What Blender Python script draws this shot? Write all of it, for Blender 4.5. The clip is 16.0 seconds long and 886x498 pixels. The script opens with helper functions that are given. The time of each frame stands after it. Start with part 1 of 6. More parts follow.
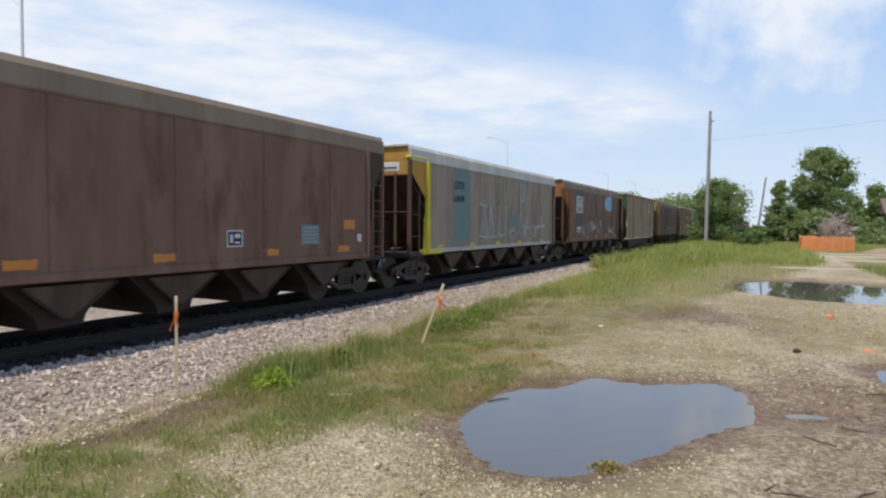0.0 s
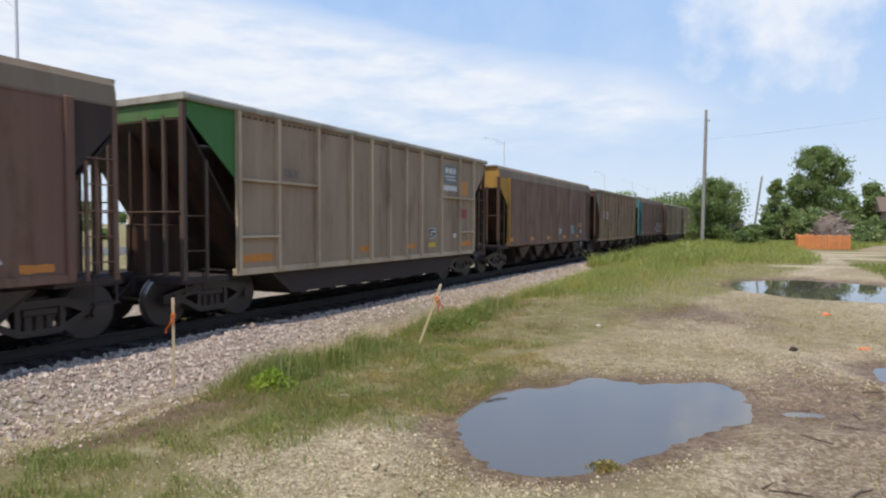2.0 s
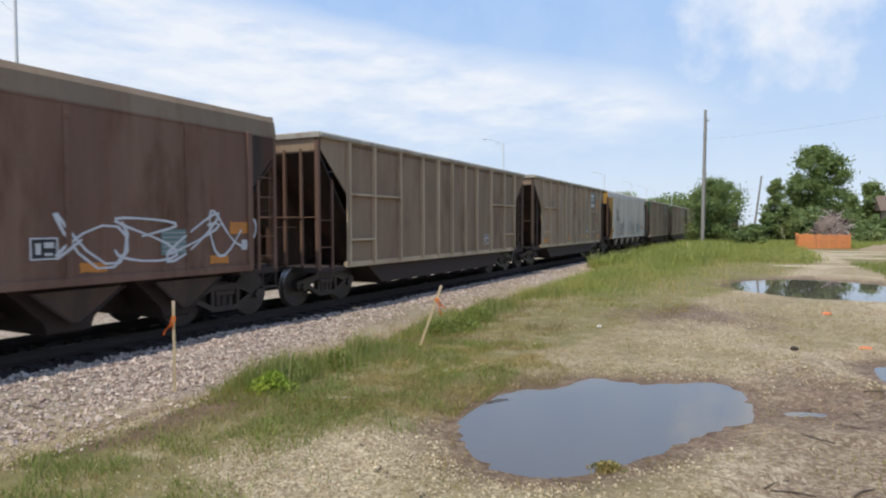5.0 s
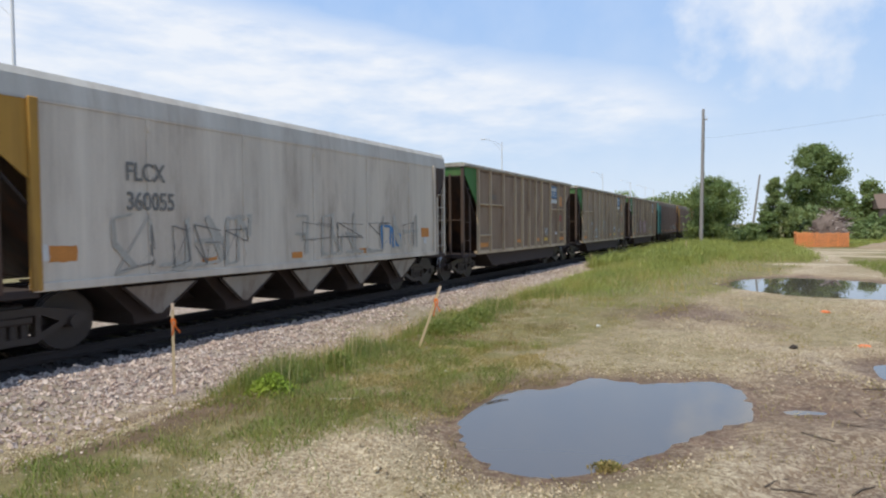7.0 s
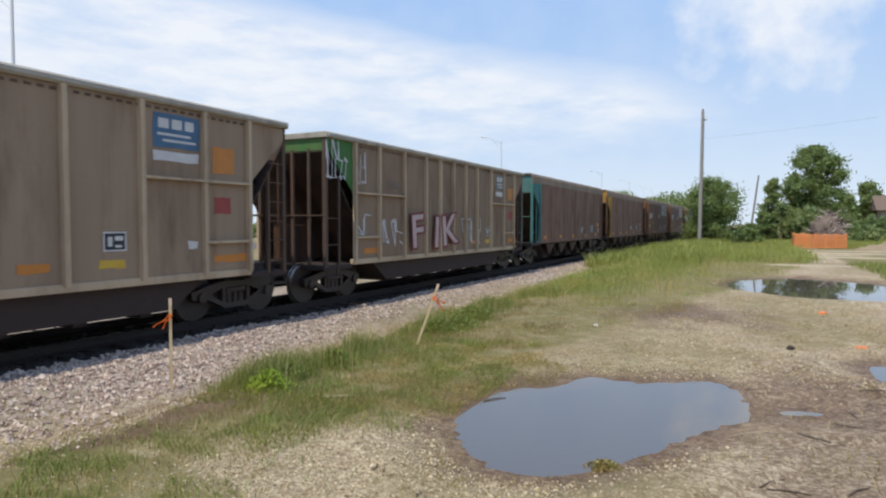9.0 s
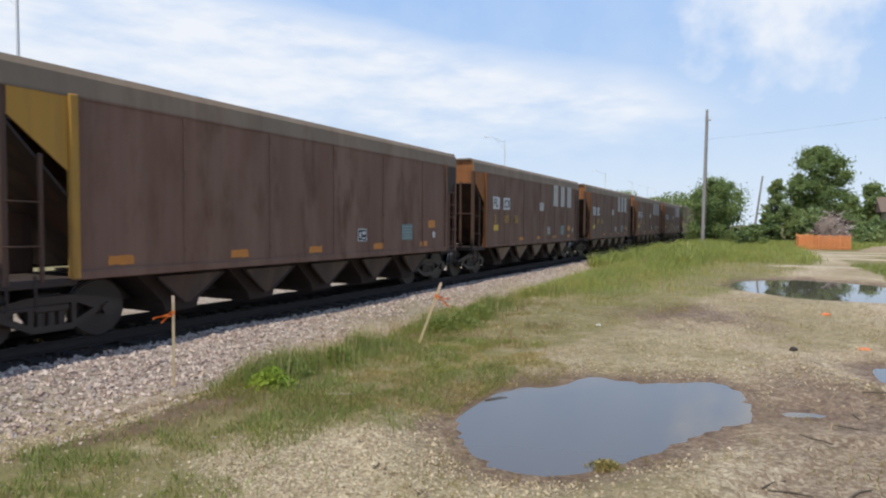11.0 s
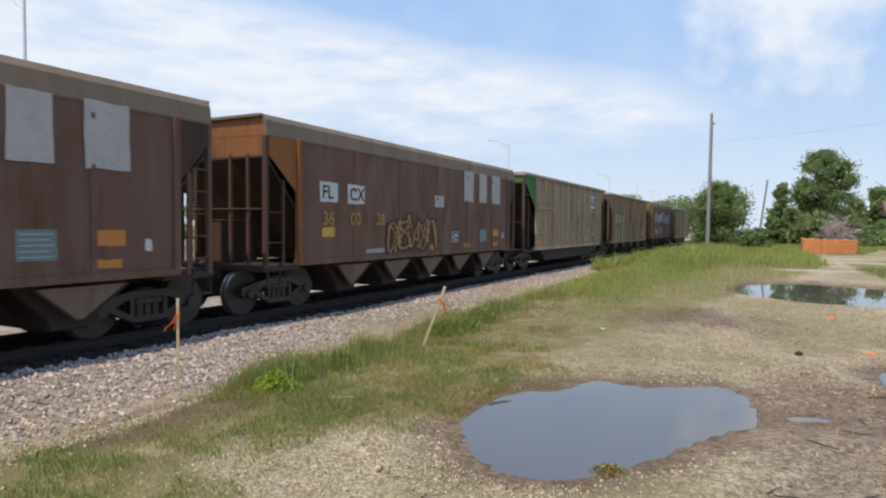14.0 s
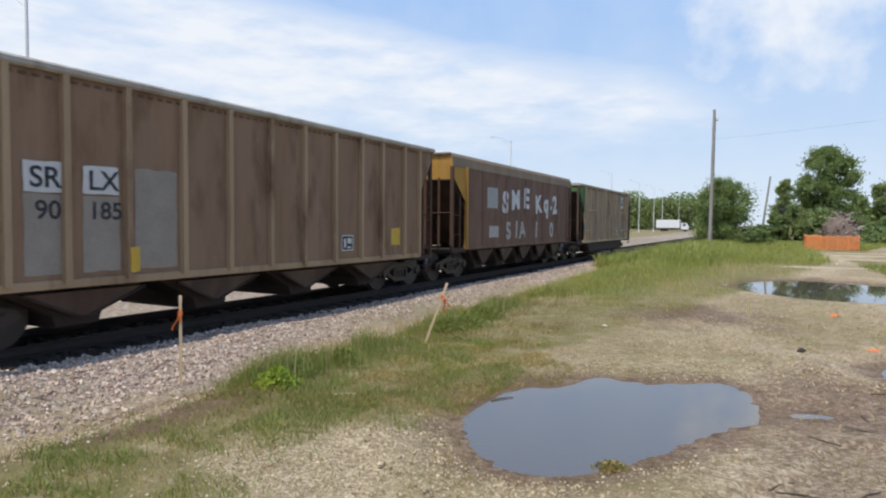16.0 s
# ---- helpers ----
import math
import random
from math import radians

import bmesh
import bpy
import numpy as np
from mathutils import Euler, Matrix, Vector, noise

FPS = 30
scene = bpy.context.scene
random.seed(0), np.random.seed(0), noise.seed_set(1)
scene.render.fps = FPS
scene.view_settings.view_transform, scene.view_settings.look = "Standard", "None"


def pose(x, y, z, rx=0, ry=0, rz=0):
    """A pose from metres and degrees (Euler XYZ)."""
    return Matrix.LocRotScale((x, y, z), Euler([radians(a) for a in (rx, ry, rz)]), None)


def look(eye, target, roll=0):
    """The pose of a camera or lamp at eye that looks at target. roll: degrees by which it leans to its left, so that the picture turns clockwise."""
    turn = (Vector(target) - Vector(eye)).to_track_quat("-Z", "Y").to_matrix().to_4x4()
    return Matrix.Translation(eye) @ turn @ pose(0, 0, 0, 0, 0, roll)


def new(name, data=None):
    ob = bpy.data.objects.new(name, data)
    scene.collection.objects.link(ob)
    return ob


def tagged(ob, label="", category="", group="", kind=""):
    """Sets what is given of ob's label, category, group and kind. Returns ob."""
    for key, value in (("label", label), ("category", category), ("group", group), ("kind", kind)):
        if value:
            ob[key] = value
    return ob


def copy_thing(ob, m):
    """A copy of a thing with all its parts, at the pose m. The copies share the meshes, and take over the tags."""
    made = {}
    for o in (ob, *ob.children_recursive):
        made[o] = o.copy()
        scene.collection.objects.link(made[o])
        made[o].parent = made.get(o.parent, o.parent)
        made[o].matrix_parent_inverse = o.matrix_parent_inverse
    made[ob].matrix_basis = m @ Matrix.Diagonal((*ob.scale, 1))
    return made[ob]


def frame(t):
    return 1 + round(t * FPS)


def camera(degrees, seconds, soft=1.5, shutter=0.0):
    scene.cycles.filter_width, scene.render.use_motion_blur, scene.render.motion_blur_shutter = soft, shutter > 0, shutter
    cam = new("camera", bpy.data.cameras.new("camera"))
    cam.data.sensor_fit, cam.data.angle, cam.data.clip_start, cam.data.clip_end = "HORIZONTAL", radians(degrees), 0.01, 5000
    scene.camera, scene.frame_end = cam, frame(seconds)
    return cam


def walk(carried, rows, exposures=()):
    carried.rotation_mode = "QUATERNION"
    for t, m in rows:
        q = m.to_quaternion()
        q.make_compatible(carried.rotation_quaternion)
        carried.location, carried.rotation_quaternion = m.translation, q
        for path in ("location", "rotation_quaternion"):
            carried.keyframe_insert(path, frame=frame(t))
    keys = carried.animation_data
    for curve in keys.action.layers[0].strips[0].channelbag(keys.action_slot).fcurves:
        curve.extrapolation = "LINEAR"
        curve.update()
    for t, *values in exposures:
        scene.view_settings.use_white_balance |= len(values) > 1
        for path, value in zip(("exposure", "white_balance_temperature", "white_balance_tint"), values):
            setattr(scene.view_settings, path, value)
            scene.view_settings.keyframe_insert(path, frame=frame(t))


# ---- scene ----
# ---------------------------------------------------------------- camera
EYE = Vector((0.0, 0.0, 1.90))
cam = camera(70.47, 16.0, soft=2.2, shutter=0.06)


def aim(yaw, pitch, roll):
    y, p = radians(yaw), radians(pitch)
    way = Vector((-math.sin(y) * math.cos(p), math.cos(y) * math.cos(p), math.sin(p)))
    return look(EYE, EYE + way, roll)


HELD = [
    (0, 27.535, -2.301, 0.493), (0.5, 27.508, -2.349, 0.349), (1, 27.302, -2.375, 0.327), (1.5, 27.261, -2.345, 0.250),
    (2, 27.274, -2.273, 0.210), (2.5, 27.314, -2.209, 0.272), (3, 27.388, -2.181, -0.034), (3.5, 27.370, -2.139, -0.130),
    (4, 27.306, -2.139, -0.107), (6.5, 27.223, -2.104, -0.274), (7, 27.190, -2.081, -0.460), (7.5, 27.174, -2.094, -0.398),
    (8, 27.048, -2.139, -0.349), (8.5, 27.036, -2.161, -0.336), (9, 27.049, -2.275, 0.056), (11.5, 27.304, -2.361, 0.405),
    (12, 27.319, -2.306, 0.443), (12.5, 27.310, -2.223, 0.592), (13, 27.417, -2.125, 0.415), (13.5, 27.525, -2.094, 0.517),
    (14, 27.668, -2.069, 0.470), (14.5, 27.772, -2.050, 0.464), (15, 27.828, -2.114, 0.471), (15.5, 27.816, -2.220, 0.276),
    (16, 27.858, -2.367, 0.461),
]
walk(cam, [(t, aim(a, b, c)) for t, a, b, c in HELD], exposures=[(0.0, EXPOSURE := 0.0), (16.0, EXPOSURE)])

# ---------------------------------------------------------------- light
SUN_FROM = Vector((-0.05, -0.42, 0.90)).normalized()
sun = new("sun", bpy.data.lights.new("sun", "SUN"))
sun.data.energy, sun.data.angle, sun.data.color = 3.7, radians(0.6), (1.0, 0.94, 0.81)
sun.matrix_world = look(SUN_FROM * 50, (0, 0, 0))


class Nodes:
    """A small helper to write node trees."""

    def __init__(self, tree):
        self.tree = tree
        tree.nodes.clear()

    def add(self, kind, inputs=None, **props):
        n = self.tree.nodes.new(kind)
        for k, v in props.items():
            setattr(n, k, v)
        for k, v in (inputs or {}).items():
            if isinstance(v, bpy.types.NodeSocket):
                self.tree.links.new(v, n.inputs[k])
            else:
                n.inputs[k].default_value = v
        return n

    def coord(self, which="Object"):
        return self.add("ShaderNodeTexCoord").outputs[which]

    def noise(self, vec, scale, detail=4.0, rough=0.55, stretch=None):
        if stretch:
            vec = self.add("ShaderNodeMapping", {"Vector": vec, "Scale": stretch}).outputs[0]
        return self.add("ShaderNodeTexNoise", {"Vector": vec, "Scale": scale, "Detail": detail, "Roughness": rough}).outputs["Fac"]

    def ramp(self, fac, a, b, lo=0.0, hi=1.0):
        return self.add("ShaderNodeMapRange", {"Value": fac, "From Min": a, "From Max": b, "To Min": lo, "To Max": hi}).outputs[0]

    def mix(self, fac, a, b, blend="MIX"):
        n = self.add("ShaderNodeMix", data_type="RGBA", blend_type=blend)
        for k, v in ((0, fac), (6, a), (7, b)):
            if isinstance(v, bpy.types.NodeSocket):
                self.tree.links.new(v, n.inputs[k])
            else:
                n.inputs[k].default_value = (*v, 1.0) if k > 0 and len(v) == 3 else v
        return n.outputs[2]

    def math(self, op, a, b=0.0):
        return self.add("ShaderNodeMath", {0: a, 1: b}, operation=op).outputs[0]

    def bump(self, height, strength, distance):
        return self.add("ShaderNodeBump", {"Height": height, "Strength": strength, "Distance": distance}).outputs[0]

    def surface(self, **inputs):
        names = {"color": "Base Color", "rough": "Roughness", "metal": "Metallic", "normal": "Normal", "spec": "Specular IOR Level",
                 "trans": "Transmission Weight", "ior": "IOR", "sub": "Subsurface Weight"}
        b = self.add("ShaderNodeBsdfPrincipled", {names[k]: ((*v, 1.0) if isinstance(v, tuple) and len(v) == 3 else v) for k, v in inputs.items()})
        out = self.add("ShaderNodeOutputMaterial")
        self.tree.links.new(b.outputs[0], out.inputs[0])
        return b


def material(name):
    m = bpy.data.materials.new(name)
    m.use_nodes = True
    return m, Nodes(m.node_tree)


def make_world():
    w = bpy.data.worlds.new("sky")
    scene.world = w
    w.use_nodes = True
    n = Nodes(w.node_tree)
    el = math.asin(SUN_FROM.z)
    sky = n.add("ShaderNodeTexSky", sky_type="NISHITA", sun_disc=False, sun_elevation=el,
                sun_rotation=math.atan2(SUN_FROM.x, SUN_FROM.y), air_density=1.0, dust_density=1.2, ozone_density=2.0)
    d = n.coord("Generated")
    sep = n.add("ShaderNodeSeparateXYZ", {0: d})
    to_degrees = 180 / math.pi
    # bearing from the north-west view down the track, and elevation, both in degrees
    bearing = n.math("ADD", n.math("MULTIPLY", n.math("ARCTAN2", sep.outputs[0], sep.outputs[1]), to_degrees), 27.4)
    rise = n.math("MULTIPLY", n.math("ARCSINE", sep.outputs[2]), to_degrees)
    flat = n.add("ShaderNodeCombineXYZ", {0: n.math("MULTIPLY", bearing, 0.1), 1: n.math("MULTIPLY", rise, 0.1), 2: 0.0}).outputs[0]
    streak = n.add("ShaderNodeMapping", {"Vector": flat, "Rotation": (0, 0, radians(CLOUD_TURN)), "Location": CLOUD_SHIFT, "Scale": (0.55, 1.9, 1.0)}).outputs[0]
    big = n.noise(streak, 1.1, 5.0, 0.5)
    fine = n.noise(streak, 3.0, 6.0, 0.58)
    puff = n.noise(flat, 2.2, 6.0, 0.55)
    wobble = n.math("ADD", n.math("MULTIPLY", n.math("ADD", big, -0.5), 9.0), n.math("MULTIPLY", n.math("ADD", fine, -0.5), 4.0))
    high = n.math("ADD", rise, wobble)
    # one broad cirrus sheet slopes down over the train, sharp above and frayed below
    over = n.math("SUBTRACT", n.math("SUBTRACT", 16.8, n.math("MULTIPLY", bearing, 0.19)), n.math("ADD", rise, n.math("MULTIPLY", wobble, 0.45)))
    sheet = n.math("MULTIPLY", n.ramp(over, -0.3, 2.6), n.ramp(high, 4.5, 10.5))
    sheet = n.math("MULTIPLY", sheet, n.ramp(bearing, 27.0, 16.0))
    sheet = n.math("MULTIPLY", sheet, n.ramp(n.math("ADD", fine, n.math("MULTIPLY", big, 0.6)), 0.60, 0.95, 0.45, 1.0))
    # a loose bank of cumulus stands higher to the right of it
    across = n.math("MULTIPLY", n.math("ADD", bearing, -28.5), 0.105)
    above = n.math("MULTIPLY", n.math("ADD", rise, -18.5), 0.125)
    apart = n.math("POWER", n.math("ADD", n.math("MULTIPLY", across, across), n.math("MULTIPLY", above, above)), 0.5)
    bank = n.ramp(n.math("ADD", apart, n.math("MULTIPLY", n.math("ADD", puff, -0.5), -1.7)), 1.0, 0.35, 0.0, 0.92)
    # elsewhere the same thin cloud goes on in scattered sheets
    rest = n.math("MULTIPLY", n.ramp(big, 0.52, 0.66, 0.0, 0.65), n.ramp(rise, 20.0, 30.0))
    haze = n.math("ADD", n.ramp(rise, 9.0, 0.0, 0.0, 0.30), n.ramp(puff, 0.35, 0.75, 0.0, 0.14))
    amount = n.math("MAXIMUM", n.math("MAXIMUM", sheet, bank), n.math("MAXIMUM", rest, haze))
    clear = n.mix(n.ramp(rise, 2.0, 26.0), (6.4, 7.9, 9.8), (3.2, 5.5, 9.8))
    clear = n.mix(n.ramp(rise, 24.0, 70.0), clear, (1.5, 3.1, 7.0))
    clear = n.mix(0.12, clear, sky.outputs[0])
    both = n.mix(n.math("MULTIPLY", amount, 0.92), clear, (9.0, 9.3, 9.8))
    bg = n.add("ShaderNodeBackground", {"Color": both, "Strength": 0.1})
    out = n.add("ShaderNodeOutputWorld")
    w.node_tree.links.new(bg.outputs[0], out.inputs[0])


CLOUD_TURN, CLOUD_SHIFT = 11.0, (0.3, 0.1, 0.0)
make_world()

# ---------------------------------------------------------------- materials


def painted_steel(name, color, rust=0.35, dust=0.3, rough=0.6, rust_color=(0.10, 0.045, 0.024)):
    """Old rail car paint: chalky colour, rust in vertical runs, brown road dust towards no fixed side."""
    m, n = material(name)
    c = n.coord()
    runs = n.noise(c, 1.0, 5.0, 0.6, (1.7, 1.7, 0.11))
    spots = n.noise(c, 2.0, 8.0, 0.66, (1.0, 1.0, 0.3))
    grain = n.noise(c, 38.0, 3.0, 0.6)
    sheets = n.noise(c, 0.55, 3.0, 0.5, (0.3, 1.5, 0.2))
    col = n.mix(n.ramp(runs, 0.38, 0.66, 0.0, dust), color, (0.28, 0.185, 0.12))
    col = n.mix(n.ramp(sheets, 0.4, 0.62, 0.0, 0.42), col, tuple(0.66 * v for v in color))
    mask = n.math("MULTIPLY", n.ramp(spots, 0.46, 0.66), n.ramp(runs, 0.40, 0.58))
    col = n.mix(n.math("MULTIPLY", mask, rust * 1.6), col, rust_color)
    bleed = n.noise(c, 1.0, 4.0, 0.6, (0.9, 0.9, 0.16))
    col = n.mix(n.ramp(bleed, 0.50, 0.70, 0.0, rust * 0.7), col, tuple(0.55 * v + w for v, w in zip(color, (0.085, 0.034, 0.014))))
    thin = n.noise(c, 1.0, 4.0, 0.65, (7.0, 7.0, 0.25))
    col = n.mix(n.ramp(thin, 0.50, 0.75, 0.0, 0.13), col, tuple(0.45 * v for v in color))
    col = n.mix(n.ramp(thin, 0.46, 0.26, 0.0, 0.15), col, tuple(min(1, 1.45 * v + 0.015) for v in color))
    col = n.mix(n.ramp(grain, 0.3, 0.7, 0.0, 0.07), col, (0.045, 0.035, 0.03))
    n.surface(color=col, rough=n.ramp(spots, 0.3, 0.7, rough, min(1, rough + 0.25)), spec=0.3,
              normal=n.bump(n.math("ADD", spots, n.math("MULTIPLY", grain, 0.3)), 0.25, 0.02))
    return m


def plain(name, color, rough=0.7, metal=0.0, vary=0.35, scale=6.0, bump=0.2):
    m, n = material(name)
    c = n.coord()
    a, b = n.noise(c, scale, 6.0, 0.65), n.noise(c, scale * 7, 3.0)
    col = n.mix(n.ramp(a, 0.3, 0.7, 0.0, vary), color, tuple(0.45 * v for v in color))
    col = n.mix(n.ramp(b, 0.35, 0.7, 0.0, vary * 0.6), col, tuple(min(1, 1.35 * v) for v in color))
    n.surface(color=col, rough=rough, metal=metal, normal=n.bump(b, bump, 0.01))
    return m


def leafy(name, color, vary=0.5):
    m, n = material(name)
    r = n.add("ShaderNodeNewGeometry").outputs["Random Per Island"]
    col = n.mix(r, tuple(v * (1 - vary) for v in color), tuple(v * (1 + vary) for v in color))
    col = n.mix(n.ramp(n.noise(n.coord(), 0.7, 3.0), 0.35, 0.65, 0.0, 0.5), col, (color[0] * 1.5, color[1] * 1.15, color[2] * 0.7))
    b = n.surface(color=col, rough=0.6, spec=0.2)
    glow = n.add("ShaderNodeBsdfTranslucent", {"Color": n.mix(0.5, col, (0.35, 0.45, 0.08))})
    both = n.add("ShaderNodeMixShader", {0: 0.32, 1: b.outputs[0], 2: glow.outputs[0]})
    out = next(o for o in m.node_tree.nodes if o.type == "OUTPUT_MATERIAL")
    m.node_tree.links.new(both.outputs[0], out.inputs[0])
    return m


M = {}
M["dark"] = plain("grimy_black_steel", (0.044, 0.029, 0.024), 0.9)
M["truck"] = plain("oily_cast_steel", (0.042, 0.029, 0.024), 0.5)
M["tread"] = plain("bright_worn_steel", (0.60, 0.57, 0.53), 0.42, 1.0, 0.3)
M["coal"] = plain("coal", (0.02, 0.02, 0.022), 0.55, 0, 0.6, 9.0, 0.8)
M["rail"] = plain("rusty_rail_steel", (0.032, 0.021, 0.017), 0.75)
M["tie"] = plain("creosoted_timber", (0.034, 0.026, 0.022), 0.9)
M["lath"] = plain("pale_raw_wood", (0.62, 0.47, 0.27), 0.8, 0, 0.25, 12)
M["ribbon"] = plain("orange_flagging_tape", (0.85, 0.22, 0.03), 0.5, 0, 0.15)
M["white"] = plain("chalky_white_paint", (0.62, 0.60, 0.57), 0.7, 0, 0.35, 5)
M["teal_patch"] = plain("teal_paint_patch", (0.145, 0.215, 0.20), 0.7, 0, 0.35, 5)
M["orange_mark"] = plain("orange_reflector_tape", (0.55, 0.20, 0.03), 0.5, 0, 0.4, 5)
M["yellow_mark"] = plain("yellow_reflector_tape", (0.60, 0.38, 0.04), 0.5, 0, 0.4, 5)
# rust brown darkened to hold the shade of the open trailing bay
M["bay_shade"] = painted_steel("shaded_rust_brown_steel", (0.050, 0.032, 0.025), 0.5, 0.15)
M["grey_patch"] = plain("grey_paint_patch", (0.36, 0.35, 0.34), 0.7, 0, 0.35, 4)
M["black_paint"] = plain("black_paint", (0.03, 0.03, 0.032), 0.7, 0, 0.3)
M["sky_paint"] = plain("light_blue_spray_paint", (0.24, 0.42, 0.56), 0.6, 0, 0.3, 3)
M["green"] = painted_steel("faded_green_paint", (0.07, 0.20, 0.055), 0.2, 0.3)
M["bright_weed"] = leafy("bright_yellow_green_weed_leaves", (0.26, 0.36, 0.055))
M["brown_stalk"] = leafy("dead_brown_stalks", (0.235, 0.150, 0.085))
M["meadow"] = leafy("green_meadow_grass", (0.285, 0.330, 0.105))
M["olive"] = leafy("olive_short_grass", (0.285, 0.235, 0.105))
M["weed"] = leafy("fresh_weed_leaves", (0.205, 0.250, 0.075))
M["straw"] = leafy("dry_grass", (0.48, 0.39, 0.21))
M["leaf"] = leafy("tree_leaves", (0.165, 0.235, 0.105))
M["leaf_far"] = leafy("far_tree_leaves", (0.205, 0.275, 0.135))
M["bark"] = plain("grey_brown_bark", (0.12, 0.09, 0.07), 0.9)
M["pole_wood"] = plain("weathered_pole_wood", (0.32, 0.30, 0.285), 0.9)
M["galv"] = plain("galvanised_steel", (0.72, 0.73, 0.74), 0.6, 0.0, 0.15)


def ground_material():
    m, n = material("lot_ground")
    c = n.coord()
    stone = n.add("ShaderNodeAttribute", attribute_name="stone").outputs["Fac"]
    turf = n.add("ShaderNodeAttribute", attribute_name="turf").outputs["Fac"]
    wet = n.add("ShaderNodeAttribute", attribute_name="wet").outputs["Fac"]
    pale = n.add("ShaderNodeAttribute", attribute_name="pale").outputs["Fac"]
    broad, mid, fine = n.noise(c, 0.45, 5.0, 0.6), n.noise(c, 2.6, 6.0, 0.65), n.noise(c, 26.0, 4.0, 0.7)
    pebble = n.add("ShaderNodeTexVoronoi", {"Vector": c, "Scale": 34.0})
    rock = n.add("ShaderNodeTexVoronoi", {"Vector": c, "Scale": 13.0})
    grit = n.add("ShaderNodeSeparateColor", {0: pebble.outputs["Color"]}).outputs[0]
    grit2 = n.add("ShaderNodeSeparateColor", {0: rock.outputs["Color"]}).outputs[1]
    speck = n.noise(c, 48.0, 4.0, 0.75)
    crumbs = n.noise(c, 9.0, 6.0, 0.72)
    dirt = n.mix(n.ramp(broad, 0.35, 0.65), (0.305, 0.212, 0.125), (0.415, 0.312, 0.182))
    dirt = n.mix(n.ramp(mid, 0.38, 0.70, 0.0, 0.6), dirt, (0.235, 0.165, 0.105))
    dirt = n.mix(n.ramp(crumbs, 0.42, 0.70, 0.0, 0.5), dirt, (0.49, 0.405, 0.255))
    dirt = n.mix(n.ramp(speck, 0.50, 0.66, 0.0, 0.8), dirt, (0.66, 0.57, 0.40))
    dirt = n.mix(n.ramp(speck, 0.47, 0.33, 0.0, 0.7), dirt, (0.115, 0.078, 0.05))
    lime = n.math("MULTIPLY", pale, n.ramp(n.math("ADD", n.math("MULTIPLY", speck, 0.5), n.math("ADD", n.math("MULTIPLY", crumbs, 0.6), n.math("MULTIPLY", grit, 0.25))), 0.52, 0.95))
    dirt = n.mix(n.math("MULTIPLY", lime, 0.85), dirt, (0.64, 0.56, 0.40))
    chips = n.mix(n.ramp(grit, 0.15, 0.95), (0.160, 0.108, 0.066), (0.72, 0.60, 0.42))
    dirt = n.mix(n.ramp(n.math("ADD", n.math("MULTIPLY", crumbs, 0.6), n.math("MULTIPLY", mid, 0.5)), 0.42, 0.68, 0.12, 0.58), dirt, chips)
    clods = n.noise(c, 5.5, 5.0, 0.7)
    dirt = n.mix(n.ramp(clods, 0.50, 0.68, 0.0, 0.75), dirt, (0.165, 0.115, 0.068))
    bed = n.mix(grit2, (0.22, 0.165, 0.14), (0.48, 0.41, 0.35))
    bed = n.mix(n.ramp(mid, 0.4, 0.7, 0.0, 0.6), bed, (0.33, 0.265, 0.185))
    bed = n.mix(n.ramp(clods, 0.50, 0.70, 0.0, 0.6), bed, (0.17, 0.118, 0.082))
    bed = n.mix(n.ramp(speck, 0.5, 0.7, 0.0, 0.4), bed, (0.52, 0.45, 0.38))
    # bed blackened along the rails: the train's shadow put into the colour
    train_shade = n.add("ShaderNodeAttribute", attribute_name="train_shade").outputs["Fac"]
    bed = n.mix(n.math("MULTIPLY", train_shade, 0.95), bed, (0.030, 0.024, 0.021))
    col = n.mix(stone, dirt, bed)
    green = n.mix(n.ramp(crumbs, 0.3, 0.7), (0.125, 0.122, 0.040), (0.265, 0.215, 0.100))
    col = n.mix(n.math("MULTIPLY", turf, n.ramp(n.math("ADD", mid, n.math("MULTIPLY", crumbs, 0.6)), 0.50, 0.82)), col, green)
    col = n.mix(n.math("MULTIPLY", wet, n.ramp(n.math("ADD", n.math("MULTIPLY", crumbs, 0.6), n.math("MULTIPLY", grit, 0.4)), 0.30, 0.72, 1.0, 0.55)), col, n.mix(n.ramp(clods, 0.35, 0.65), (0.178, 0.106, 0.072), (0.098, 0.058, 0.040)))
    hgt = n.math("ADD", n.math("MULTIPLY", pebble.outputs["Distance"], -0.5), n.math("MULTIPLY", fine, 0.6))
    n.surface(color=col, rough=n.ramp(wet, 0.0, 1.0, 0.95, 0.75), spec=0.25, normal=n.bump(n.math("ADD", hgt, n.math("MULTIPLY", speck, 0.7)), 0.9, 0.025))
    return m


def water_material():
    m, n = material("puddle_water")
    c = n.coord()
    n.surface(color=(0.105, 0.092, 0.078), rough=0.02, ior=1.78, spec=0.5, normal=n.bump(n.noise(c, 9.0, 2.0), 0.03, 0.004))
    return m


M["ground"], M["water"] = ground_material(), water_material()

# ---------------------------------------------------------------- mesh helpers


def link(name, mesh, mat, parent=None, label=""):
    ob = new(name, mesh)
    if mat is not None and not mesh.materials:
        mesh.materials.append(mat)
    if parent is not None:
        ob.parent = parent
    return tagged(ob, label)


def part(name, bm, mat, parent=None, label=""):
    """One bmesh as one mesh object under a thing or a part."""
    mesh = bpy.data.meshes.new(name)
    bmesh.ops.recalc_face_normals(bm, faces=bm.faces)
    bm.to_mesh(mesh)
    bm.free()
    return link(name, mesh, mat, parent, label)


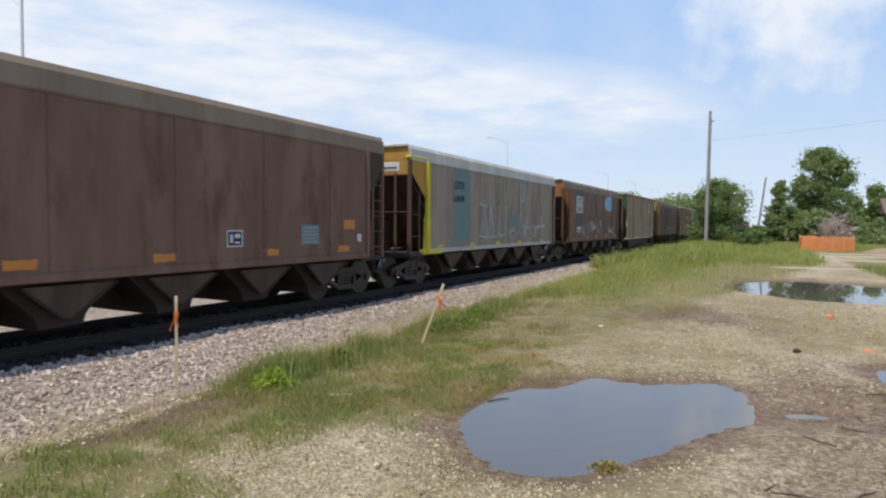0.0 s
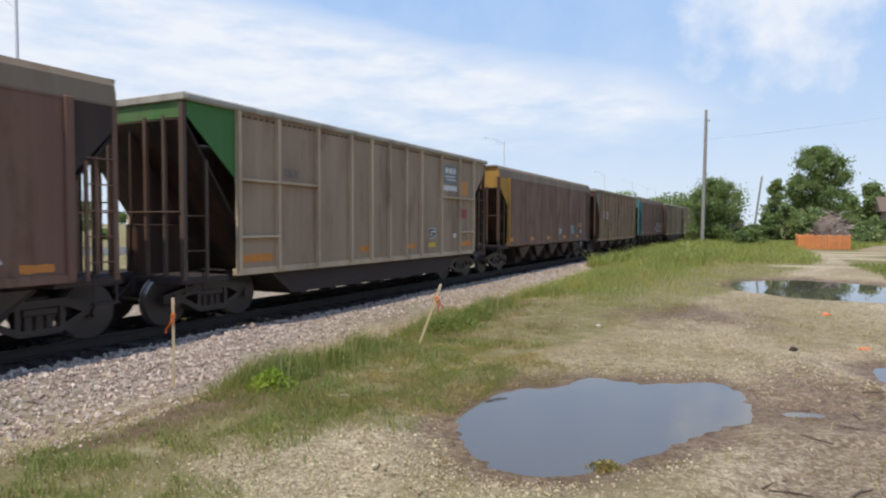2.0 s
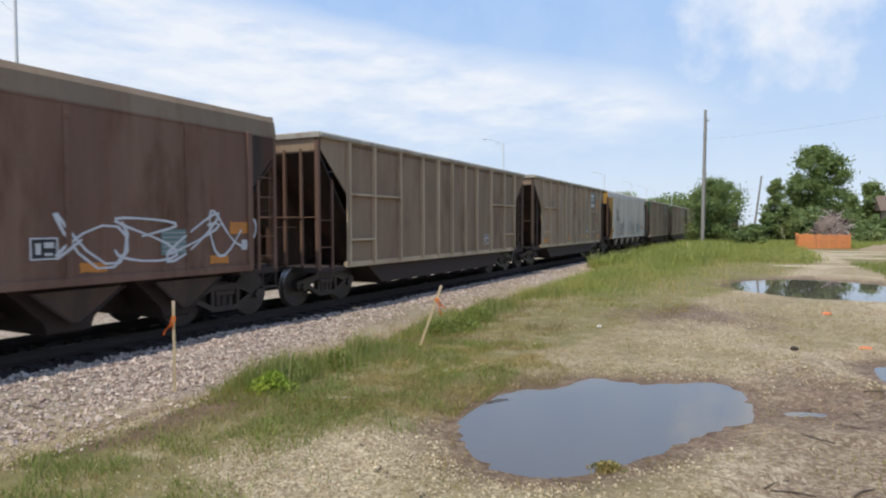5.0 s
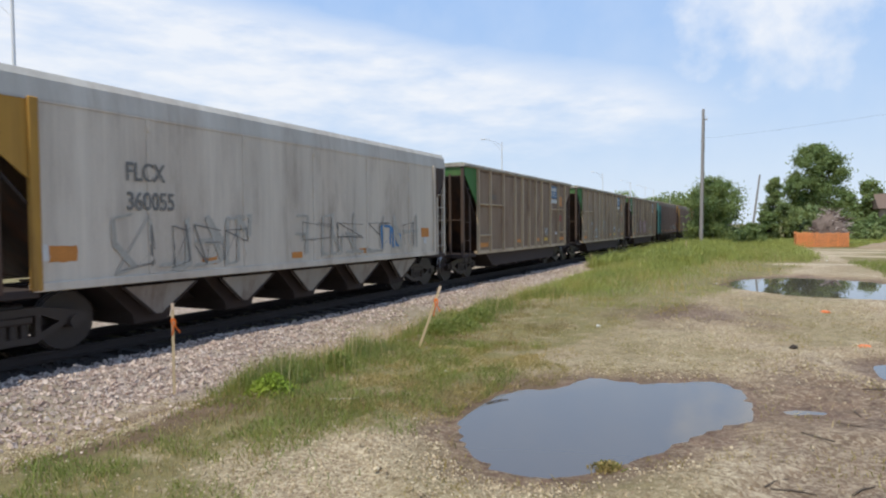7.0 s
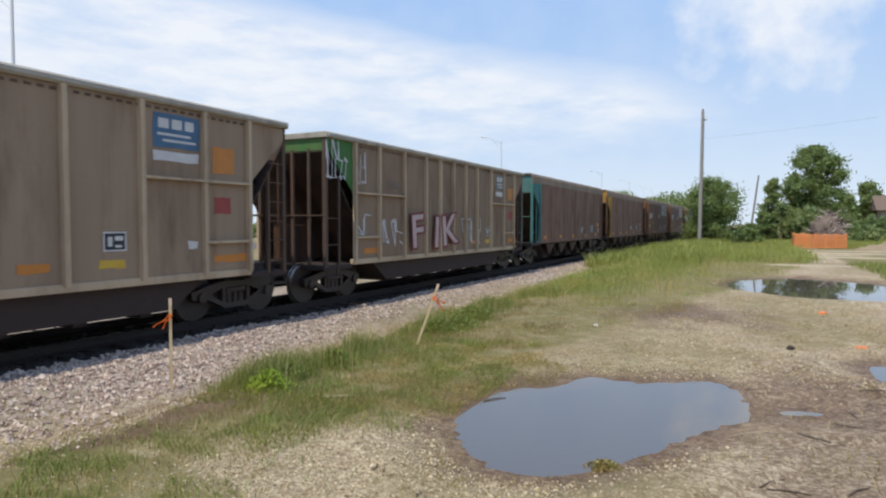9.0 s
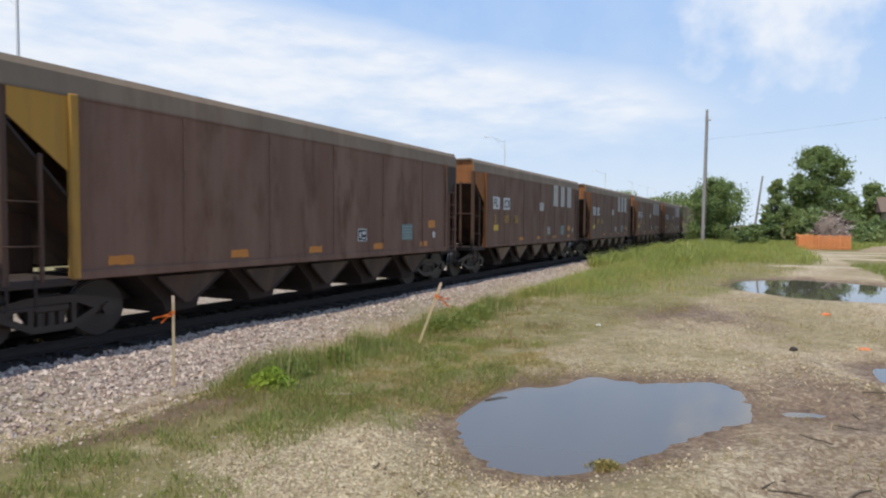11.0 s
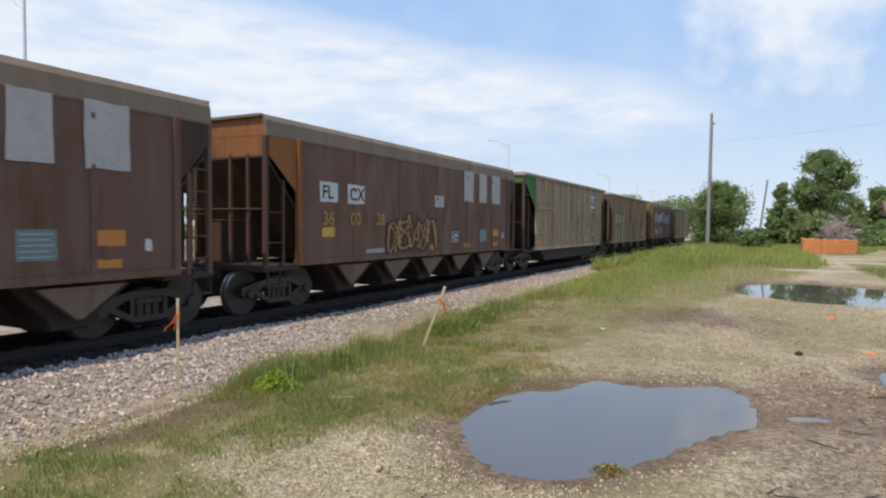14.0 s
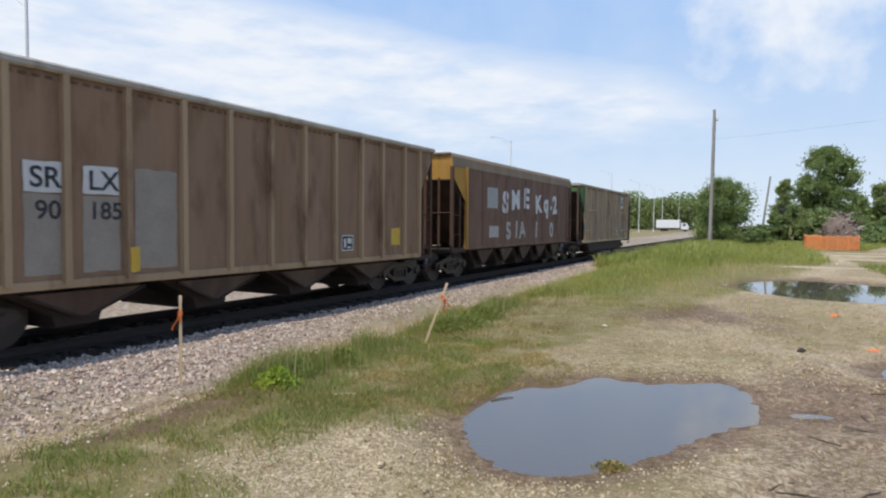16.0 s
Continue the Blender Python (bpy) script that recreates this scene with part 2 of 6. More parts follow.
def add_box(bm, lo, hi, bevel=0.0):
    c = [(a + b) / 2 for a, b in zip(lo, hi)]
    s = [abs(b - a) for a, b in zip(lo, hi)]
    made = bmesh.ops.create_cube(bm, size=1.0, matrix=Matrix.Translation(c) @ Matrix.Diagonal((*s, 1)))
    if bevel:
        edges = {e for v in made["verts"] for e in v.link_edges}
        bmesh.ops.bevel(bm, geom=list(edges), offset=bevel, segments=1, affect="EDGES")
    return bm


def box(lo, hi, bevel=0.0):
    return add_box(bmesh.new(), lo, hi, bevel)


def add_rod(bm, a, b, r, sides=6, r2=None):
    a, b = Vector(a), Vector(b)
    m = Matrix.Translation((a + b) / 2) @ (b - a).to_track_quat("Z", "Y").to_matrix().to_4x4()
    bmesh.ops.create_cone(bm, cap_ends=True, segments=sides, radius1=r, radius2=r if r2 is None else r2, depth=(b - a).length, matrix=m)
    return bm


def rod(a, b, r, sides=6, r2=None):
    return add_rod(bmesh.new(), a, b, r, sides, r2)


def prism(points, x0, x1):
    """A plate with the outline points (y, z), from x0 to x1."""
    bm = bmesh.new()
    a = [bm.verts.new((x0, y, z)) for y, z in points]
    b = [bm.verts.new((x1, y, z)) for y, z in points]
    bm.faces.new(a), bm.faces.new(b[::-1])
    for i in range(len(points)):
        j = (i + 1) % len(points)
        bm.faces.new((a[i], b[i], b[j], a[j]))
    return bm


def extrude_y(points, y0, y1):
    """A bar with the outline points (x, z), from y0 to y1."""
    bm = bmesh.new()
    a = [bm.verts.new((x, y0, z)) for x, z in points]
    b = [bm.verts.new((x, y1, z)) for x, z in points]
    bm.faces.new(a), bm.faces.new(b[::-1])
    for i in range(len(points)):
        j = (i + 1) % len(points)
        bm.faces.new((a[i], b[i], b[j], a[j]))
    return bm


def soup(name, verts, faces, mat, parent=None):
    mesh = bpy.data.meshes.new(name)
    mesh.from_pydata(verts, [], faces)
    return link(name, mesh, mat, parent)


# ---------------------------------------------------------------- ground
TRACK_X, GAUGE = -10.71, 1.435
GROUND_Z = -0.07
PUDDLES = [  # centre, radii at even steps from +x round by +y
    ((-1.35, 6.40), [0.80, 0.88, 1.04, 1.42, 1.58, 1.82, 2.18, 2.34, 1.96, 1.70, 1.72, 1.86, 1.54, 1.37, 1.42, 1.46, 1.47, 1.43, 1.43, 1.45, 1.49, 1.55, 1.55, 1.61, 1.68, 1.73, 1.66, 1.45, 1.20, 0.99, 0.88, 0.80, 0.75, 0.73, 0.72, 0.75]),
    ((1.16, 23.06), [2.68, 2.74, 3.43, 3.67, 2.79, 2.32, 2.16, 2.32, 2.58, 3.24, 3.65, 2.95]),
    ((2.11, 10.08), [0.77, 0.74, 0.64, 0.65, 0.75, 0.79, 0.74, 0.74, 0.86, 0.86, 0.86, 0.84]),
    ((0.40, 7.62), [0.17, 0.20, 0.10, 0.04, 0.03, 0.06, 0.15, 0.16, 0.07, 0.04, 0.03, 0.07]),
]


def puddle_edge(x, y):
    """How far (x, y) is outside the nearest puddle's edge; negative inside."""
    best = 99.0
    for (cx, cy), radii in PUDDLES:
        dx, dy = x - cx, y - cy
        r = math.hypot(dx, dy)
        if r < 8:
            n = len(radii)
            a = (math.atan2(dy, dx) / math.tau * n) % n
            i, f = int(a), a - int(a)
            f = f * f * (3 - 2 * f)
            edge = radii[i % n] * (1 - f) + radii[(i + 1) % n] * f
            best = min(best, r - edge + (0.05 if n > 12 or r < 1 else 0.20) * noise.noise((x * 2.2, y * 2.2, 3)) + 0.06 * noise.noise((x * 7, y * 7, 1)))
    return best


def smooth(a, b, v):
    t = min(1, max(0, (v - a) / (b - a)))
    return t * t * (3 - 2 * t)


def height(x, y):
    u = abs(x - TRACK_X)
    z = GROUND_Z
    if u < 6.5:
        bed = -0.20 if u < 1.9 else -0.20 - 0.22 * smooth(1.9, 3.2, u) + 0.05 * smooth(3.4, 4.6, u)
        z = bed + (GROUND_Z - bed) * smooth(4.0, 5.4, u)
    if abs(x) < 40 and y < 70:
        z += 0.035 * noise.noise((x * 0.5, y * 0.5, 0)) + 0.015 * noise.noise((x * 2.3, y * 2.3, 5))
        if u < 5:
            z += 0.03 * noise.noise((x * 6, y * 6, 9))
        e = puddle_edge(x, y)
        if e < 1.0:
            z = WATER_Z + 0.05 * smooth(0, 1.0, e) + (z - WATER_Z) * smooth(0.1, 1.0, e) if e > 0 else WATER_Z + max(-0.06, e * 0.12)
    return z


WATER_Z = GROUND_Z - 0.045


def lot(x, y):
    """Place along the lot, whose edge runs slightly askew to the track."""
    skew = (0.27 + 0.035 * max(0, y - 5)) * min(1.0, max(0.3, (3 - x) / 8.5))
    return x + skew, y * 0.93


def unlot(x, y):
    y /= 0.93
    return x - (0.27 + 0.035 * max(0, y - 5)) * min(1.0, max(0.3, (3.3 - x) / 8.5)), y


def bare(x, y):
    """Pale limestone showing between the grass and the puddle, 0 to 1."""
    d = math.hypot((x + 2.75) / 1.25, (y - 3.75) / 0.85) + 0.45 * noise.noise((x * 1.3, y * 1.3, 46))
    return 1 - smooth(0.6, 1.2, d)


def turf_at(x, y):
    """How grassy the ground is, 0 to 1."""
    j = x + 0.55 * noise.noise((x * 0.4, y * 0.4, 2)) + 0.25 * noise.noise((x * 1.7, y * 1.7, 4))
    right = -3.1 + 0.06 * (y - 8) if y < 8 else min(-3.1 + 0.19 * (y - 8), 2.6)
    t = smooth(-5.9, -5.2, j) * (1 - smooth(right, right + 1.1, j))
    if y > 36:
        t = max(t, smooth(-7.2, -6.4, j) * (1 - smooth(2.0, 3.5, j)), smooth(54, 60, y + j) * smooth(-8, -7, j))
    if y > 16:
        t = max(t, smooth(4.0, 4.6, j) * smooth(19, 21, y))
    for cx, cy, rx, ry, most in ((-2.85, 6.5, 0.95, 1.3, 1.0), (-2.4, 3.5, 0.6, 0.5, 0.7), (-0.9, 4.55, 0.45, 0.3, 0.7), (0.9, 12.6, 1.3, 2.2, 0.5), (-1.2, 9.6, 1.6, 0.7, 0.5)):
        d = math.hypot((x - cx) / rx, (y - cy) / ry) + 0.5 * noise.noise((x * 1.6, y * 1.6, 44))
        t = max(t, most * (1 - smooth(0.6, 1.25, d)))
    t *= 1 - 0.85 * bare(x, y)
    if x < -15:
        t = 0.9
    return t


def make_ground():
    xs = np.concatenate([np.linspace(-900, -60, 12), np.linspace(-50, -16, 18), np.linspace(-15.5, -9, 22), np.arange(-8.8, 5, 0.13), np.linspace(5.4, 16, 18), np.linspace(20, 60, 9), np.linspace(90, 900, 10)])
    ys = np.concatenate([np.linspace(-600, -20, 9), np.linspace(-15, 1, 14), np.arange(1.2, 14, 0.13), np.arange(14, 30, 0.3), np.linspace(30.6, 70, 44), np.linspace(75, 200, 16), np.linspace(260, 2500, 12)])
    nx, ny = len(xs), len(ys)
    verts, turf, stone, wet, pale, train_shade = [], [], [], [], [], []
    for gy in ys:
        for gx in xs:
            x, y = gx, gy
            verts.append((x, y, height(x, y)))
            e = puddle_edge(x, y) if abs(x) < 12 and y < 40 else 9
            # mask of the painted train shadow, fading out past the rails
            train_shade.append(1 - smooth(1.35, 1.75, abs(x - TRACK_X) + 0.25 * noise.noise((x * 1.3, y * 1.3, 30))))
            x, y = lot(x, y)
            turf.append(max(turf_at(x, y), 0.45 * smooth(-0.15, 0.3, noise.noise((x * 0.35, y * 0.22, 21)))))
            j = x + 0.35 * noise.noise((x * 0.8, y * 0.8, 7))
            stone.append(smooth(-15.6, -14.9, j) * (1 - smooth(-8.0 + 0.03 * max(0, 8 - y), -5.9, j + 1.1 * noise.noise((x * 0.5, y * 0.45, 33)))))
            wet.append(max(0.95 * smooth(-0.05, 0.2, noise.noise((x * 1.1, y * 0.55, 52)) + 0.4 * noise.noise((x * 4, y * 3, 53))) * smooth(-7.0, -6.2, j) * (1 - smooth(-5.0, -4.5, j)) * (1 - smooth(14, 18, y)), 1 - smooth(0.15, 0.75, e + 0.3 * noise.noise((x * 1.5, y * 1.5, 8))),
                           0.95 * smooth(-0.3, 0.5, x) * (1 - smooth(7.8, 10.5, y)) * (0.72 + 0.28 * smooth(-0.5, 0.1, noise.noise((x * 0.9, y * 0.6, 11)))),
                           1.0 * (1 - smooth(0.45, 1.3, math.hypot((x + 1.1) / 1.5, (y - 13.6) / 1.7) + 0.5 * noise.noise((x * 1.3, y * 1.0, 15))))))
            pale.append(max(bare(x, y), smooth(0.0, 0.35, noise.noise((x * 0.7, y * 0.5, 6)) + 0.28 * smooth(5.5, 3.5, y) + 0.12)))
    faces = [(j * nx + i, j * nx + i + 1, (j + 1) * nx + i + 1, (j + 1) * nx + i) for j in range(ny - 1) for i in range(nx - 1)]
    g = soup("ground", verts, faces, M["ground"])
    for key, values in (("turf", turf), ("stone", stone), ("wet", wet), ("pale", pale), ("train_shade", train_shade)):
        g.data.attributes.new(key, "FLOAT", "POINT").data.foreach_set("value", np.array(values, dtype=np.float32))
    g.data.polygons.foreach_set("use_smooth", [True] * len(faces))
    tagged(g, "worn gravel lot with dirt, thin grass and wet hollows", "ground", kind="structure")


make_ground()


def make_puddles():
    for (cx, cy), radii in PUDDLES[:3]:  # the rivulet shares the large puddle's sheet
        r = max(radii) + 0.7
        bm = bmesh.new()
        bmesh.ops.create_circle(bm, cap_ends=True, segments=48, radius=r, matrix=Matrix.Translation((cx, cy, WATER_Z)))
        tagged(part("water", bm, M["water"]), "shallow muddy rain puddle on the gravel", "puddle", kind="structure")


make_puddles()


def make_track():
    rail_profile = [(-0.07, -0.17), (0.07, -0.17), (0.07, -0.155), (0.012, -0.13), (0.012, -0.045), (0.036, -0.03), (0.036, -0.005), (0.028, 0.0), (-0.028, 0.0), (-0.036, -0.005), (-0.036, -0.03), (-0.012, -0.045), (-0.012, -0.13), (-0.07, -0.155)]
    for side in (-1, 1):
        x = TRACK_X + side * (GAUGE / 2 + 0.036)
        rail = new("rail")
        for k in range(45):
            part("rail_length", extrude_y([(x + a, z) for a, z in rail_profile], -120 + 12 * k, -108 + 12 * k - 0.006), M["rail"], rail)
        tagged(rail, "rusty steel rail with a worn head on timber ties", "rail", "rails of the track")
    bm = box((-1.3, -0.115, -0.36), (1.3, 0.115, -0.175), 0.012)
    tie = tagged(part("railway_tie", bm, M["tie"]), "dark creosoted timber tie bedded in ballast", "railway tie", "ties of the track")
    tie.location = (TRACK_X, -12, 0)
    for k in range(1, 190):
        copy_thing(tie, pose(TRACK_X + random.uniform(-0.03, 0.03), -12 + 0.53 * k + random.uniform(-0.03, 0.03), 0, 0, 0, random.uniform(-1.2, 1.2)))


make_track()

# ---------------------------------------------------------------- the train
SPEED = 18.47
SILL = {"S": 1.11, "R": 1.00, "P": 0.98}
TOP = {"S": 4.17, "R": 4.06, "P": 4.06}
HALF = 1.56
NOSE = 0.69  # from the coupling face to the body's top corner
POCKET = 1.0  # depth of the open end below the corner gusset


RIB_STEPS = [0.012, 0.082, 0.152, 0.226, 0.317, 0.406, 0.50, 0.588, 0.68, 0.77, 0.85, 0.925, 0.995]


def make_wheelset():
    holder = bmesh.new()
    turn = Matrix.Rotation(radians(90), 4, "Y")
    for side in (-1, 1):
        x = side * 0.76
        for r, w, off in ((0.457, 0.10, 0.01), (0.485, 0.03, -0.055)):
            bmesh.ops.create_cone(holder, cap_ends=True, segments=28, radius1=r, radius2=r, depth=w, matrix=Matrix.Translation((x + side * off, 0, 0)) @ turn)
        bmesh.ops.create_cone(holder, cap_ends=True, segments=14, radius1=0.12, radius2=0.10, depth=0.16, matrix=Matrix.Translation((x + side * 0.09, 0, 0)) @ turn)
    bmesh.ops.create_cone(holder, cap_ends=True, segments=12, radius1=0.085, radius2=0.085, depth=1.7, matrix=turn)
    mesh = bpy.data.meshes.new("wheelset")
    holder.to_mesh(mesh)
    holder.free()
    mesh.materials.append(M["truck"]), mesh.materials.append(M["tread"])
    for f in mesh.polygons:
        r = math.hypot(f.center.y, f.center.z)
        if abs(f.normal.x) < 0.3 and r > 0.4 or (r > 0.4 and abs(f.normal.x) > 0.7):
            f.material_index = 1 if abs(f.normal.x) < 0.3 else 0
    # a bright rim face round each wheel
    bm = bmesh.new()
    for side in (-1, 1):
        x = side * 0.8215
        ring = [[bm.verts.new((x, math.cos(a) * r, math.sin(a) * r)) for a in [math.tau * i / 28 for i in range(28)]] for r in (0.405, 0.455)]
        inner = [[bm.verts.new((x - side * 0.004, math.cos(a) * r, math.sin(a) * r)) for a in [math.tau * i / 28 for i in range(28)]] for r in (0.405, 0.455)]
        for i in range(28):
            j = (i + 1) % 28
            for q in ((ring[0][i], ring[0][j], ring[1][j], ring[1][i]), (ring[0][i], inner[0][i], inner[0][j], ring[0][j]), (ring[1][i], inner[1][i], inner[1][j], ring[1][j])):
                bm.faces.new(q)
    rim = bpy.data.meshes.new("rim")
    bmesh.ops.recalc_face_normals(bm, faces=bm.faces)
    bm.to_mesh(rim)
    bm.free()
    rim.materials.append(M["tread"])
    return mesh, rim


WHEEL_MESH, RIM_MESH = make_wheelset()


def side_frame_mesh():
    """The cast side frame of a truck: an arched truss with two windows, journal ends and a spring nest."""
    bm = bmesh.new()
    x0, x1 = 0.90, 1.04
    top = [(-1.12, 0.42), (-1.12, 0.58), (-0.8, 0.66), (-0.35, 0.74), (0.35, 0.74), (0.8, 0.66), (1.12, 0.58), (1.12, 0.42), (0.78, 0.44), (0.36, 0.62), (-0.36, 0.62), (-0.78, 0.44)]
    low = [(-0.78, 0.44), (-0.30, 0.20), (0.30, 0.20), (0.78, 0.44), (0.68, 0.50), (0.28, 0.30), (-0.28, 0.30), (-0.68, 0.50)]
    for pts in (top, low):
        p = prism(pts, x0, x1)
        tmp = bpy.data.meshes.new("t")
        p.to_mesh(tmp)
        p.free()
        bm.from_mesh(tmp)
        bpy.data.meshes.remove(tmp)
    for y in (-0.36, 0.30):
        add_box(bm, (x0, y, 0.28), (x1, y + 0.08, 0.64))
    for y in (-0.16, 0.0, 0.16):
        add_rod(bm, (0.97, y, 0.30), (0.97, y, 0.52), 0.07, 8)
    add_box(bm, (0.86, -0.26, 0.50), (1.06, 0.26, 0.62), 0.02)
    for y in (-0.89, 0.89):
        add_rod(bm, (1.00, y, 0.457), (1.09, y, 0.457), 0.10, 10)
    mesh = bpy.data.meshes.new("side_frame")
    bmesh.ops.recalc_face_normals(bm, faces=bm.faces)
    bm.to_mesh(mesh)
    bm.free()
    mesh.materials.append(M["truck"])
    return mesh


FRAME_MESH = side_frame_mesh()
WHEELSETS = []


def add_truck(car, y):
    bolster = part("truck", box((-0.95, -0.2, 0.48), (0.95, 0.2, 0.80), 0.03), M["truck"], car, "cast steel truck with two wheelsets")
    bolster.location.y = y
    for s in (0, 180):
        f = link("side_frame", FRAME_MESH, None, bolster)
        f.rotation_euler.z = radians(s)
    for dy in (-0.89, 0.89):
        w = link("wheelset", WHEEL_MESH, None, bolster)
        w.location = (0, dy, 0.457)
        WHEELSETS.append((w, dy))


SHIFT = {}  # how far forward the markings of each car sit


def mark(car, y, z):
    """Where a marking given along a standard side lies on this car."""
    stretch, shift = SHIFT.get(car.name, (1.055, 0.6))
    return y * stretch - shift, 1.95 + (z - 1.89) * 1.037


def letters(text, size, mat, car, x, y, z, name="lettering", wide=1.0, bold=0.016, turn=0.0):
    """Built-in letters on the side that faces the lot, reading along +y."""
    y, z = mark(car, y, z)
    size *= 1.04
    curve = bpy.data.curves.new("letters", "FONT")
    curve.body, curve.size, curve.extrude, curve.offset = text, size, 0.002, bold * size
    tmp = bpy.data.objects.new("letters", curve)
    scene.collection.objects.link(tmp)
    mesh = bpy.data.meshes.new_from_object(tmp)
    bpy.data.objects.remove(tmp)
    mesh.materials.clear()
    mesh.transform(Matrix.Translation((x, y, z)) @ Matrix(((0, 0, 1, 0), (1, 0, 0, 0), (0, 1, 0, 0), (0, 0, 0, 1))) @ Matrix.Rotation(radians(turn), 4, "Z") @ Matrix.Diagonal((wide, 1, 1, 1)))
    return link(name, mesh, mat, car)


def patch(car, mat, y0, y1, z0, z1, name="painted_patch", x=HALF + 0.006, label="", raw=False):
    """A thin painted or taped patch with uneven edges on the car's side."""
    if not raw:
        (y0, z0), (y1, z1) = mark(car, y0, z0), mark(car, y1, z1)
    rnd = random.Random(int(y0 * 1000 + z0 * 77))
    pts = []
    for (a, b), (c, d) in zip(((y0, z0), (y1, z0), (y1, z1), (y0, z1)), ((y1, z0), (y1, z1), (y0, z1), (y0, z0))):
        for k in range(4):
            f = k / 4
            pts.append((a + (c - a) * f + rnd.uniform(-1, 1) * 0.012, b + (d - b) * f + rnd.uniform(-1, 1) * 0.012))
    return part(name, prism(pts, x - 0.006, x + 0.002), mat, car, label)


def scrawl(car, mat, y0, y1, z0, z1, strokes, seed, width=0.035, label="", x=HALF + 0.01):
    """Sprayed writing that cannot be read: looping flat strokes."""
    (y0, z0), (y1, z1) = mark(car, y0, z0), mark(car, y1, z1)
    rnd = random.Random(seed)
    n = strokes
    for k in range(n):
        bm = bmesh.new()
        cy = y0 + (y1 - y0) * (k + 0.5) / n
        w, h = (y1 - y0) / n * 0.62, (z1 - z0) / 2
        cz = (z0 + z1) / 2 + rnd.uniform(-0.15, 0.15) * h
        p, q, ph = rnd.choice((1, 1, 2)), rnd.choice((1, 2, 3)), rnd.uniform(0, 6)
        last = None
        for i in range(23):
            a = i / 22 * math.tau * rnd.uniform(0.995, 1.0) * 0.9
            yy, zz = cy + w * math.sin(p * a + ph), cz + h * math.cos(q * a + ph * 0.5) * (0.75 + 0.25 * math.sin(a))
            tang = Vector((math.cos(p * a + ph) * w * p, -math.sin(q * a + ph * 0.5) * h * q))
            nrm = Vector((-tang.y, tang.x)).normalized() if tang.length > 1e-6 else Vector((0, 1))
            ww = width * (0.6 + 0.5 * abs(math.sin(a * 2 + ph)))
            pair = [bm.verts.new((x + 0.0003 * i + 0.0011 * (k % 6), yy + nrm.x * s, zz + nrm.y * s)) for s in (-ww / 2, ww / 2)]
            if last:
                bm.faces.new((last[0], last[1], pair[1], pair[0]))
            last = pair
        part("graffiti", bm, mat, car, label)


def block_scrawl(car, mat, y0, y1, z0, z1, count, seed, width=0.05, label="", x=HALF + 0.01):
    """Sprayed blocky outlines that cannot be read: each shape a few crooked straight strokes."""
    (y0, z0), (y1, z1) = mark(car, y0, z0), mark(car, y1, z1)
    rnd = random.Random(seed)
    for k in range(count):
        bm = bmesh.new()
        ya, yb = y0 + (y1 - y0) * (k + 0.08) / count, y0 + (y1 - y0) * (k + 0.90) / count
        spots = [(y, z) for y in (ya, (ya + yb) / 2, yb) for z in (z0, (z0 + z1) / 2, z1)]
        at, nib, last = rnd.choice(spots), Vector((0.55, 0.45)).normalized() * width * 0.6, None
        for i in range(rnd.choice((7, 8, 9))):
            p = Vector((at[0] + rnd.uniform(-0.05, 0.05), at[1] + rnd.uniform(-0.06, 0.06)))
            lift, pen = x + 0.0007 * i + 0.0004 * (k % 4), nib * rnd.uniform(0.7, 1.2)
            pair = [bm.verts.new((lift, v.x, v.y)) for v in (p - pen, p + pen)]
            if last:
                bm.faces.new((last[0], last[1], pair[1], pair[0]))
            last = pair
            at = rnd.choice([q for q in spots if q != at and (q[0] == at[0] or q[1] == at[1] or rnd.random() < 0.25)])
        part("graffiti", bm, mat, car, label)


def panel_rib(k, y0, y1):
    """Where rib k of the eleven on a panelled car stands: wider panels towards the ends."""
    wide = (1.13, 2.24, 3.54, 4.83)
    if k < 4:
        return y0 + wide[k]
    if k > 6:
        return y1 - wide[10 - k]
    return y0 + wide[3] + (y1 - y0 - 2 * wide[3]) * (k - 3) / 4


